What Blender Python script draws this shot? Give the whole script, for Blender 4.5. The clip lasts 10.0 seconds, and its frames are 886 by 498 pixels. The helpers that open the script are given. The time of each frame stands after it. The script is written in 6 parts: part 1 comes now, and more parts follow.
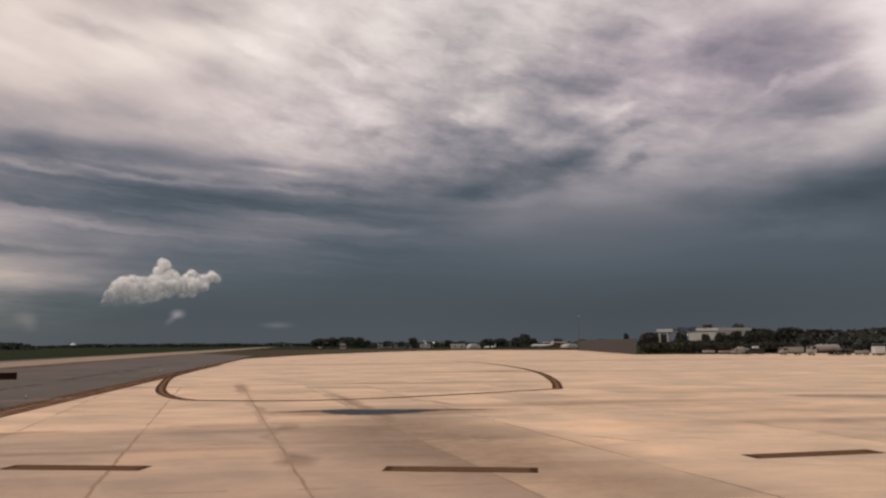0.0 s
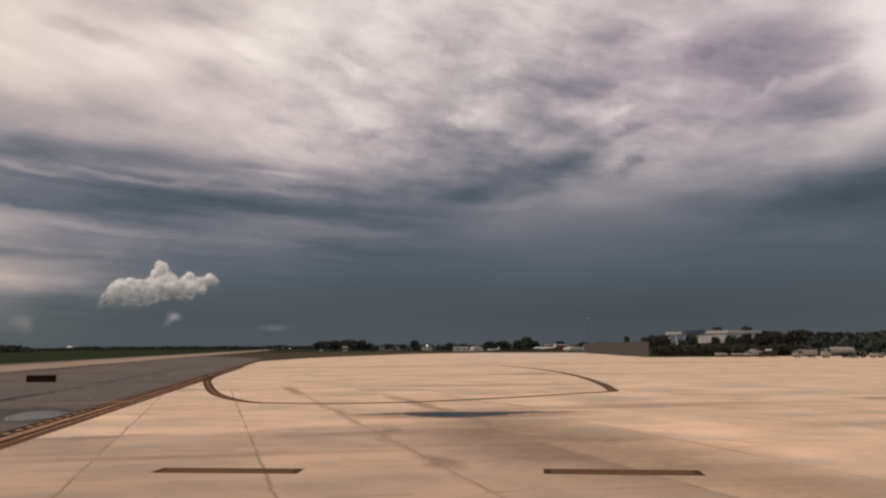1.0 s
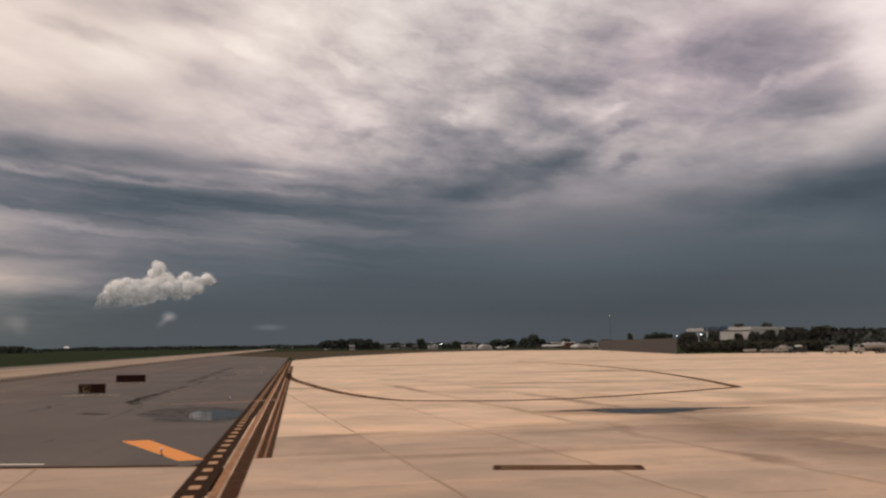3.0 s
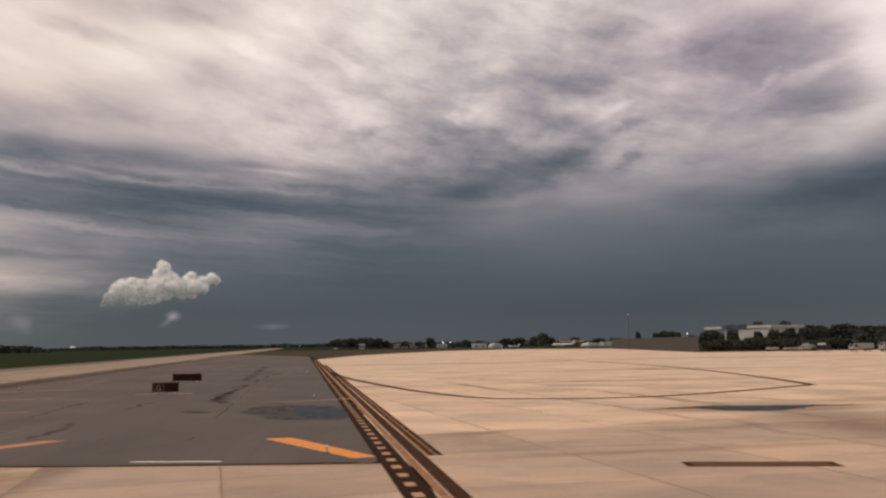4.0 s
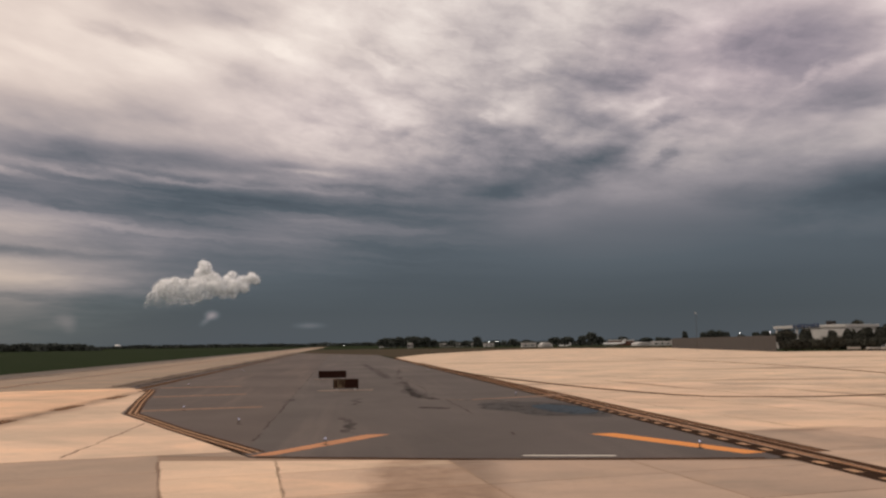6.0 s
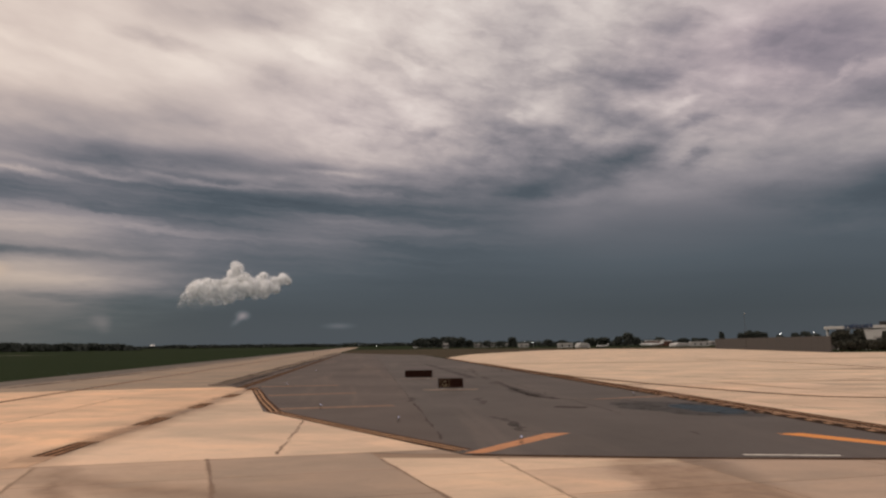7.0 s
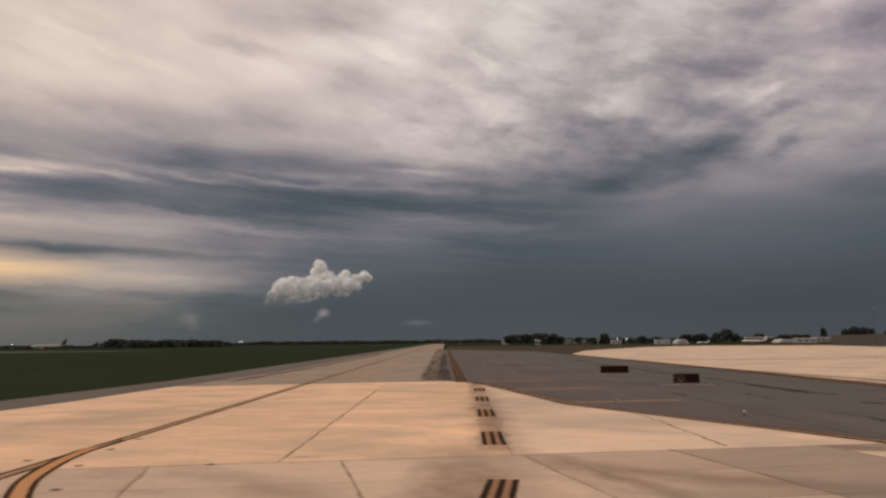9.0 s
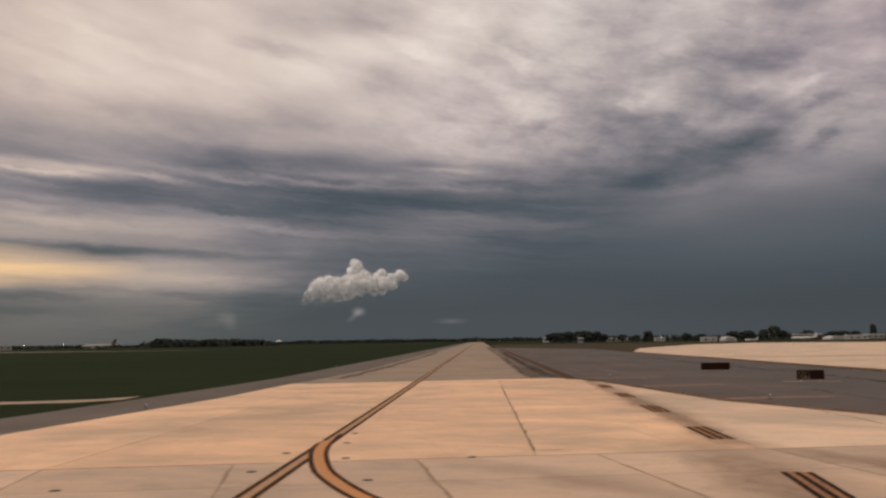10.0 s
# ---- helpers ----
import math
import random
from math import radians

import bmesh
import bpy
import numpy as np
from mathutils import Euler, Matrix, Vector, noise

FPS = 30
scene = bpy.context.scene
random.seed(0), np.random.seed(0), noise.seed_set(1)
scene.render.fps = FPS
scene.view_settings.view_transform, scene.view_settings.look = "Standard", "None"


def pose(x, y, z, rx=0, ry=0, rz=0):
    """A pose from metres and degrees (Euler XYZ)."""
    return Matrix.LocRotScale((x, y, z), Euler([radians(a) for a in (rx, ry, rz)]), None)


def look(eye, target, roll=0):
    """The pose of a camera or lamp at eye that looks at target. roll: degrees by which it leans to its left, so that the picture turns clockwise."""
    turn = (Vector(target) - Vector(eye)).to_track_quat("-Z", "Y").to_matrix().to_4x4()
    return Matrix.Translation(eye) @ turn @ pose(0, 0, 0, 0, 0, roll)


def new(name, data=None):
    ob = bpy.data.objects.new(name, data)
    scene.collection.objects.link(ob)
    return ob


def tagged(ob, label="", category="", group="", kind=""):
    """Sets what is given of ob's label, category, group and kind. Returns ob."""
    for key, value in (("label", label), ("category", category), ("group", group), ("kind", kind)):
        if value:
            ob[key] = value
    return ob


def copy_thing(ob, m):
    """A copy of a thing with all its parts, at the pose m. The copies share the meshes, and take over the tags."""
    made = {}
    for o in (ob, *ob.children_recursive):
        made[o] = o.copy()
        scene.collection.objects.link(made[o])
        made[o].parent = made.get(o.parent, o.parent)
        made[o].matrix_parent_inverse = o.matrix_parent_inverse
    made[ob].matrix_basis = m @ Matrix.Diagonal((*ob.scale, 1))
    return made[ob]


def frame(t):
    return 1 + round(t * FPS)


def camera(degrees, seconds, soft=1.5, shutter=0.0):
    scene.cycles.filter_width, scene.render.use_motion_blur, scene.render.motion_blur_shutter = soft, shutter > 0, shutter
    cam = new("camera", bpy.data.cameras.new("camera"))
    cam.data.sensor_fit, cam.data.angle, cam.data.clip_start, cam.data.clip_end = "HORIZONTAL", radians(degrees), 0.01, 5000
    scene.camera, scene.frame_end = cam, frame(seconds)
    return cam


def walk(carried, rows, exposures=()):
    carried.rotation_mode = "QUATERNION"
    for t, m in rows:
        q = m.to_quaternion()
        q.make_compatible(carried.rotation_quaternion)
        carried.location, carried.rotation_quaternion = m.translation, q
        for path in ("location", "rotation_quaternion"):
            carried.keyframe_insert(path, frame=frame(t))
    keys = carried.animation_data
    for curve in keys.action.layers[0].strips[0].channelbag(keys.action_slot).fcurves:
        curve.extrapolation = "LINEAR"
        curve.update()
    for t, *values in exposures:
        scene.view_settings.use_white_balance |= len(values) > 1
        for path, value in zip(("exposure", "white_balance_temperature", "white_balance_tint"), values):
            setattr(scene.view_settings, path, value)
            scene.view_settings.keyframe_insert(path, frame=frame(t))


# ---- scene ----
# camera behind an aircraft window, 3.81 m above the pavement: seconds, x, y, yaw, pitch, roll
cam = camera(60.72, 10.0, 2.4, 0.35)
PATH = [
    (0.0, 0.030, 0.000, 0.040, 7.162, -0.375),
    (0.5, -2.484, 0.089, -0.101, 7.325, -0.346),
    (1.0, -4.970, 0.192, -0.189, 7.361, -0.365),
    (1.5, -7.556, 0.309, -0.334, 7.245, -0.412),
    (2.0, -10.244, 0.355, -0.617, 7.178, -0.521),
    (2.5, -12.909, 0.440, -0.634, 7.241, -0.649),
    (4.0, -21.477, 0.666, -0.289, 7.163, -0.816),
    (4.5, -24.481, 0.563, -0.016, 6.957, -0.837),
    (5.0, -27.472, 0.500, 0.520, 6.950, -0.710),
    (6.5, -36.716, 0.357, 3.435, 7.212, -0.700),
    (7.0, -39.979, -0.001, 4.520, 7.190, -0.620),
    (7.5, -43.196, -0.360, 5.812, 7.252, -0.540),
    (8.0, -46.440, -0.900, 7.256, 7.214, -0.475),
    (8.5, -49.747, -1.376, 8.780, 6.963, -0.478),
    (9.0, -53.050, -2.175, 10.360, 7.000, -0.590),
    (9.5, -56.583, -3.095, 11.507, 6.950, -0.713),
    (10.0, -60.040, -4.140, 12.935, 6.907, -0.825),
]
walk(cam, [(t, pose(x, y, 3.81, 90 + p, 0, yaw) @ pose(0, 0, 0, 0, 0, roll)) for t, x, y, yaw, p, roll in PATH],
     [(0.0, -0.03, 6350, 10), (1.0, -0.03, 6390, 10), (2.5, 0.0, 6480, 10), (5.0, 0.04, 6530, 10), (6.5, 0.04, 6520, 10), (7.0, -0.11, 6510, 10), (8.5, -0.16, 6510, 10), (10.0, -0.20, 6580, 10)])

# ---- world: storm sky over a clear-sky base, and a weak warm sun through cloud ----
SUN_AZ, SUN_EL = 98.0, 48.0        # degrees to the left of the y axis, degrees above the horizon
world = bpy.data.worlds.new("storm_sky")
scene.world = world
world.use_nodes = True


class Nodes:
    """Short-hand for building a node tree."""

    def __init__(self, tree):
        self.t = tree
        tree.nodes.clear()

    def add(self, node, **props):
        n = self.t.nodes.new(node)
        for k, val in props.items():
            if k == "op":
                n.operation = val
            elif k == "blend":
                n.blend_type = val
            elif k == "kind":
                n.gradient_type = val
            elif k == "dims":
                n.noise_dimensions = val
        return n

    def put(self, n, slot, val):
        if hasattr(val, "is_output"):
            self.t.links.new(val, n.inputs[slot])
        else:
            n.inputs[slot].default_value = val

    def math(self, op, a, b=None, c=None, clamp=False):
        n = self.add("ShaderNodeMath", op=op)
        n.use_clamp = clamp
        for i, val in enumerate((a, b, c)):
            if val is not None:
                self.put(n, i, val)
        return n.outputs[0]

    def xyz(self, x, y, z):
        n = self.add("ShaderNodeCombineXYZ")
        for i, val in enumerate((x, y, z)):
            self.put(n, i, val)
        return n.outputs[0]

    def noise(self, vec, scale, detail=4.0, rough=0.55, distort=0.0):
        n = self.add("ShaderNodeTexNoise")
        self.put(n, "Vector", vec)
        for slot, val in (("Scale", scale), ("Detail", detail), ("Roughness", rough), ("Distortion", distort)):
            n.inputs[slot].default_value = val
        return n.outputs[0]

    def mapping(self, vec, loc=(0, 0, 0), rot=(0, 0, 0), scale=(1, 1, 1), kind="POINT"):
        n = self.add("ShaderNodeMapping")
        n.vector_type = kind
        self.put(n, "Vector", vec)
        n.inputs["Location"].default_value = loc
        n.inputs["Rotation"].default_value = [radians(a) for a in rot]
        n.inputs["Scale"].default_value = scale
        return n.outputs[0]

    def ramp(self, fac, stops, mode="LINEAR"):
        n = self.add("ShaderNodeValToRGB")
        n.color_ramp.interpolation = mode
        el = n.color_ramp.elements
        while len(el) < len(stops):
            el.new(0.5)
        for e, (p, c) in zip(el, stops):
            e.position, e.color = p, (*c, 1)
        self.put(n, 0, fac)
        return n.outputs[0]

    def mix(self, fac, a, b, blend="MIX"):
        n = self.add("ShaderNodeMix", blend=blend)
        n.data_type = "RGBA"
        self.put(n, 0, fac)
        for slot, val in ((6, a), (7, b)):
            self.put(n, slot, val if hasattr(val, "is_output") else (*val, 1))
        return n.outputs[2]


def srgb(*c):
    return tuple((x / 255 / 12.92) if x < 10.3 else ((x / 255 + 0.055) / 1.055) ** 2.4 for x in c)


k = Nodes(world.node_tree)
way = k.add("ShaderNodeTexCoord").outputs["Generated"]
sep = k.add("ShaderNodeSeparateXYZ")
k.put(sep, 0, way)
sx, sy, sz = sep.outputs
azim = k.math("MULTIPLY", k.math("ARCTAN2", k.math("MULTIPLY", sx, -1.0), sy), 57.2958)   # degrees, left positive
elev = k.math("MULTIPLY", k.math("ARCSINE", sz), 57.2958)
flat = k.xyz(azim, elev, 0.0)
# cloud texture on a flat deck overhead: lumps near the zenith, thin streaks towards the horizon
low = k.math("ADD", k.math("MAXIMUM", sz, 0.0), 0.11)
deck = k.xyz(k.math("DIVIDE", sx, low), k.math("DIVIDE", sy, low), 0.0)
warp = k.math("MULTIPLY", k.math("SUBTRACT", k.noise(deck, 0.55, 4.0, 0.55), 0.5), 7.0)
warp2 = k.math("MULTIPLY", k.math("SUBTRACT", k.noise(k.mapping(deck, (7.3, 2.1, 4.0)), 1.6, 5.0, 0.6), 0.5), 5.5)
soft_way = k.xyz(k.math("ADD", azim, k.math("MULTIPLY", warp2, 2.0)), k.math("ADD", elev, k.math("ADD", k.math("MULTIPLY", warp, 0.30), k.math("MULTIPLY", warp2, 0.22))), 0.0)
value = k.ramp(k.math("DIVIDE", elev, 40.0, clamp=True),
               [(0.0, (0.31,) * 3), (0.06, (0.285,) * 3), (0.115, (0.295,) * 3), (0.17, (0.335,) * 3), (0.22, (0.375,) * 3), (0.275, (0.425,) * 3),
                (0.33, (0.51,) * 3), (0.385, (0.63,) * 3), (0.435, (0.71,) * 3), (0.52, (0.77,) * 3), (0.64, (0.82,) * 3), (1.0, (0.86,) * 3)])


def cloud(az, el, wide, high, tilt, amount, coords=None):
    """One soft mass of lighter (+) or darker (-) cloud."""
    global value
    spot = k.mapping(coords or soft_way, (az, el, 0), (0, 0, tilt), (wide, high, 1), "TEXTURE")
    n = k.add("ShaderNodeTexGradient", kind="SPHERICAL")
    k.put(n, 0, spot)
    s = k.add("ShaderNodeMapRange")
    s.interpolation_type = "SMOOTHSTEP"
    k.put(s, "Value", n.outputs["Fac"])
    value = k.math("MULTIPLY_ADD", s.outputs[0], amount, value)


cloud(8, 22.0, 14, 4.0, 0, 0.07)
cloud(-24.5, 20.8, 9, 3.8, 4, -0.34)      # lavender mass high on one side
cloud(-26.5, 17.0, 7, 2.8, 8, -0.18)
cloud(-34, 20.0, 7, 7.0, 0, 0.12)
cloud(-7, 18.0, 13, 5.0, -20, -0.17)      # slanting grey belt
cloud(-13, 21.0, 11, 4.0, -25, -0.13)
cloud(-8.5, 13.6, 7, 2.3, -10, -0.12)
cloud(-2, 12.0, 7, 1.7, 0, -0.10)
cloud(-12.5, 17.3, 3.0, 1.5, 0, 0.17)
cloud(-3, 16.9, 6, 1.2, 0, 0.13)
cloud(23.5, 20.5, 8, 3.2, 0, 0.13)        # bright peach patch
cloud(26, 23.6, 8, 2.2, 10, -0.08)
cloud(18.5, 24.0, 7, 2.0, 12, -0.10)
cloud(19.5, 22.0, 7, 1.8, 15, 0.10)
cloud(8, 18.0, 10, 3.0, 10, 0.05)
cloud(28, 15.8, 16, 3.2, 0, -0.10)
cloud(24, 13.6, 21, 1.7, 2, -0.18)        # long dark streaks
cloud(9, 12.4, 10, 1.3, 3, -0.08)
cloud(21, 12.2, 17, 0.6, 1, 0.06)
cloud(36, 4.5, 17, 4.0, 0, 0.12)
cloud(-11, 18.5, 12, 6.0, -10, -0.06)
cloud(12, 10.7, 24, 2.2, 2, -0.09)
cloud(11, 10.4, 8, 1.3, 0, -0.05)
cloud(31, 8.3, 14, 3.0, 4, 0.19)
cloud(-20, 14.3, 16, 3.8, -6, 0.13)
cloud(-31, 9.5, 12, 4.2, 0, -0.13)
cloud(29, 5.0, 13, 2.4, 0, 0.15)
cloud(42, 7.5, 20, 7.0, 0, 0.20)
cloud(40, 11.7, 7, 0.9, 0, 0.18)
cloud(36, 10.0, 12, 1.7, 2, -0.16)
cloud(38, 6.5, 14, 1.0, 1, -0.13)
cloud(44, 2.8, 13, 1.6, 0, -0.08)
# broad light and dark of the cloud deck
half_way = k.xyz(k.math("ADD", azim, warp2), k.math("ADD", elev, k.math("MULTIPLY", warp2, 0.16)), 0.0)
cloud(20, 15, 22, 5, 0, 0.158, half_way)
cloud(38, 19, 14, 5, 0, 0.125, half_way)
cloud(42, 2, 22, 5, 0, 0.112, half_way)
cloud(-26, 21, 22, 5, 0, 0.103, half_way)
cloud(-6, 17, 6, 5, 0, 0.113, half_way)
cloud(-16, 11, 22, 3.2, 0, 0.078, half_way)
cloud(8, 12, 14, 5, 0, 0.065, half_way)
cloud(-22, 18, 6, 5, 0, -0.080, half_way)
cloud(14, 23, 6, 5, 0, 0.105, half_way)
cloud(-2, 22, 9, 5, 0, -0.086, half_way)
cloud(-30, 16, 6, 5, 0, 0.129, half_way)
cloud(-12, 21, 6, 2.2, 0, 0.141, half_way)
cloud(42, 8, 6, 5, 0, 0.073, half_way)
cloud(36, 14, 9, 3.2, 0, 0.066, half_way)
cloud(32, 8, 14, 5, 0, -0.034, half_way)
cloud(14, 7, 9, 5, 0, 0.053, half_way)
cloud(30, 22, 22, 5, 0, 0.042, half_way)
cloud(24, 17, 6, 2.2, 0, -0.078, half_way)
cloud(-12, 18, 6, 2.2, 0, -0.072, half_way)
cloud(20, 11, 9, 3.2, 0, -0.044, half_way)
cloud(-26, 16, 6, 2.2, 0, -0.079, half_way)
cloud(-18, 20, 9, 2.2, 0, -0.065, half_way)
cloud(-10, 7, 14, 5, 0, 0.028, half_way)
cloud(-16, 14, 22, 2.2, 0, -0.024, half_way)
cloud(-16, 2, 22, 5, 0, -0.022, half_way)
cloud(-30, 10, 6, 2.2, 0, 0.043, half_way)
cloud(30, 18, 14, 2.2, 0, 0.045, half_way)
cloud(-6, 18, 6, 2.2, 0, 0.088, half_way)
cloud(10, 13, 6, 5, 0, 0.062, half_way)
cloud(42, 16, 14, 2.2, 0, 0.031, half_way)
# fine grain of the deck: ripples that run away from the viewer, smooth sheets on the sun's side, thin flat wisps low down
torn_a = k.math("MULTIPLY", k.math("SUBTRACT", k.noise(k.mapping(flat, (2, 9, 0), (0, 0, 6), (3.4, 1.3, 1), "TEXTURE"), 1.0, 6.0, 0.62), 0.5), 5.0)
torn_e = k.math("MULTIPLY", k.math("SUBTRACT", k.noise(k.mapping(flat, (31, 4, 0), (0, 0, 6), (3.0, 1.2, 1), "TEXTURE"), 1.0, 6.0, 0.62), 0.5), 1.1)
torn = k.xyz(k.math("ADD", azim, torn_a), k.math("ADD", elev, torn_e), 0.0)
ripple = k.noise(k.mapping(deck, (5.2, 3.4, 0), (0, 0, 8), (1.25, 0.8, 1)), 4.6, 6.0, 0.55, 0.2)
curl = k.noise(k.mapping(torn, (3, 8, 0), (0, 0, 16), (2.6, 0.9, 1), "TEXTURE"), 1.0, 5.0, 0.58, 0.1)
broad = k.noise(k.mapping(deck, (1.7, 0.4, 0), (0, 0, 20), (1.0, 1.2, 1)), 1.5, 5.0, 0.55, 0.1)
thread = k.noise(k.mapping(torn, (7, 3, 0), (0, 0, 4), (11, 0.75, 1), "TEXTURE"), 1.0, 6.0, 0.60)
swell = k.noise(k.mapping(flat, (14, 2, 0), (0, 0, 14), (8.0, 2.4, 1), "TEXTURE"), 1.0, 5.0, 0.52, 0.1)
high = k.math("MULTIPLY", k.math("SUBTRACT", elev, 9.5), 0.16, clamp=True)
middle = k.math("MULTIPLY", k.math("SUBTRACT", 22.0, azim), 0.07, clamp=True)           # the ripples fade out on the sun's side
middle = k.math("MULTIPLY", middle, k.math("MULTIPLY", k.math("ADD", azim, 34.0), 0.05, clamp=True))
belt = k.math("MULTIPLY", k.math("MULTIPLY", k.math("SUBTRACT", elev, 3.0), 0.16, clamp=True), k.math("MULTIPLY", k.math("SUBTRACT", 15.5, elev), 0.22, clamp=True))
belt = k.math("MULTIPLY", belt, k.math("ADD", k.math("MULTIPLY", k.math("ADD", azim, 6.0), 0.07, clamp=True), 0.08))
lumps = k.math("MULTIPLY", k.math("ADD", k.math("MULTIPLY", k.math("SUBTRACT", ripple, 0.5), 0.42), k.math("MULTIPLY", k.math("SUBTRACT", curl, 0.5), 0.24)), k.math("MULTIPLY", high, k.math("ADD", k.math("MULTIPLY", middle, 0.8), 0.2)))
lumps = k.math("ADD", lumps, k.math("MULTIPLY", k.math("MULTIPLY", k.math("SUBTRACT", broad, 0.5), 0.26), high))
lumps = k.math("ADD", lumps, k.math("MULTIPLY", k.math("MULTIPLY", k.math("SUBTRACT", swell, 0.5), 0.22), high))
lumps = k.math("ADD", lumps, k.math("MULTIPLY", k.math("MULTIPLY", k.math("SUBTRACT", thread, 0.5), 0.24), belt))
value = k.math("ADD", value, lumps)
# thick cloud overhead evens out the light
even = k.math("MULTIPLY", k.math("SUBTRACT", elev, 12.5), 0.22, clamp=True)
value = k.math("ADD", value, k.math("MULTIPLY", k.math("SUBTRACT", 0.72, value), k.math("MULTIPLY", even, 0.16)))
# long dark bands under the bright deck, with thin light rims
cloud(27.6, 12.7, 10.1, 0.75, 4, -0.1, torn)
cloud(28.6, 11.9, 5.3, 0.35, 6, 0.1, torn)
cloud(21.4, 11.7, 9.1, 0.40, 4, 0.08, torn)
cloud(13.9, 11.5, 6.9, 0.35, 3, 0.06, torn)
cloud(28.7, 14.4, 8.5, 0.92, 2, 0.06, torn)
cloud(18.7, 10.8, 13.9, 0.81, 4, -0.02, torn)
cloud(9.3, 10.1, 8.5, 0.92, 2, -0.05, torn)
cloud(-1.9, 11.4, 3.7, 0.87, 0, -0.05, torn)
cloud(26.8, 9.3, 5.3, 0.75, 6, -0.09, torn)
cloud(26.4, 8.5, 6.4, 0.52, 8, 0.05, torn)
cloud(23.1, 8.1, 6.4, 0.40, 6, 0.04, torn)
cloud(12.7, 12.8, 4.8, 0.46, 2, 0.12, torn)
cloud(6.8, 11.3, 4.8, 0.52, 2, -0.06, torn)
cloud(9.3, 11.9, 4.3, 0.46, 3, -0.05, torn)
cloud(29.5, 9.6, 3.2, 0.58, 4, -0.04, torn)
cloud(15.9, 12.2, 3.7, 0.40, 2, -0.06, torn)
cloud(5.9, 8.5, 6.4, 0.46, 0, 0.04, torn)
cloud(9.3, 7.9, 3.7, 0.58, 4, -0.04, torn)
# ragged slanting belt with bright gaps
cloud(-8.9, 13.3, 4.3, 1.38, -8, -0.05, torn)
cloud(-4.2, 14.2, 3.2, 0.92, -5, -0.06, torn)
cloud(2.0, 13.9, 1.9, 0.58, 0, -0.06, torn)
cloud(-10.8, 19.3, 3.2, 1.15, 0, 0.06, torn)
cloud(-14.4, 13.3, 1.7, 0.69, -35, -0.09, torn)
cloud(-14.5, 15.8, 2.4, 0.63, -15, -0.1, torn)
cloud(-13.3, 16.9, 3.2, 0.63, -20, 0.08, torn)
cloud(-7.7, 14.9, 2.9, 0.81, 12, 0.07, torn)
cloud(-1.1, 17.0, 1.2, 0.40, 30, 0.08, torn)
cloud(-8.3, 20.8, 4.3, 1.15, -10, -0.06, torn)
cloud(5.9, 15.7, 2.7, 0.69, -12, -0.06, torn)
cloud(6.8, 20.6, 2.7, 0.81, 25, 0.06, torn)
cloud(9.4, 19.3, 3.2, 0.69, 25, 0.06, torn)
cloud(14.9, 21.7, 4.3, 0.69, 22, 0.06, torn)
cloud(16.9, 20.0, 3.2, 1.15, 20, -0.04, torn)
cloud(24.4, 21.2, 5.9, 0.92, 8, -0.08, torn)
cloud(23.2, 19.6, 5.9, 1.38, 0, 0.07, torn)
cloud(19.5, 23.2, 5.3, 0.92, 4, -0.05, torn)
cloud(-3.8, 19.4, 3.2, 0.81, -5, -0.05, torn)
cloud(-5.4, 10.7, 3.7, 0.58, -4, 0.05, torn)
# lavender mass with a bright wedge, clear light at its side
cloud(-23.5, 20.4, 5.1, 2.31, 0, 0.02, torn)
cloud(-27.2, 19.6, 4.0, 1.15, -5, -0.03, torn)
cloud(-27.8, 18.1, 4.0, 0.81, -14, 0.12, torn)
cloud(-24.7, 17.8, 1.9, 0.52, -35, 0.09, torn)
cloud(-26.7, 16.1, 4.0, 1.27, 0, -0.03, torn)
cloud(-28.2, 15.2, 2.7, 0.46, 0, -0.06, torn)
cloud(-31.5, 19.6, 2.4, 6.35, 0, 0.06, torn)
cloud(-16.5, 22.0, 3.7, 1.15, -8, 0.05, torn)
cloud(-20.4, 20.8, 2.7, 2.31, 0, -0.05, torn)
cloud(-20.9, 15.5, 8.5, 3.46, 0, -0.09, torn)
cloud(-12.7, 23.2, 5.9, 2.31, 0, -0.07, torn)
cloud(-28.4, 13.0, 5.9, 2.08, 0, 0.04, torn)
# dark rain edge below it
cloud(-27.9, 10.0, 6.9, 0.92, 0, -0.05, torn)
cloud(-28.7, 7.8, 8.0, 1.96, 0, 0.07, torn)
cloud(-28.4, 12.3, 7.5, 1.85, 0, 0.09, torn)
cloud(-23.2, 9.6, 4.8, 1.27, -4, -0.03, torn)
cloud(19.8, 7.7, 8.5, 1.27, 4, 0.03, torn)
cloud(11.8, 11.2, 11.8, 2.31, 2, 0.03, torn)
cloud(-4.5, 9.3, 6.4, 2.31, 0, 0.05, torn)
cloud(15.1, 8.7, 13.9, 2.08, 0, 0.03, torn)
cloud(-19.4, 10.2, 4.8, 1.38, 0, -0.06, torn)
cloud(-11.8, 10.9, 4.3, 1.15, 0, 0.05, torn)
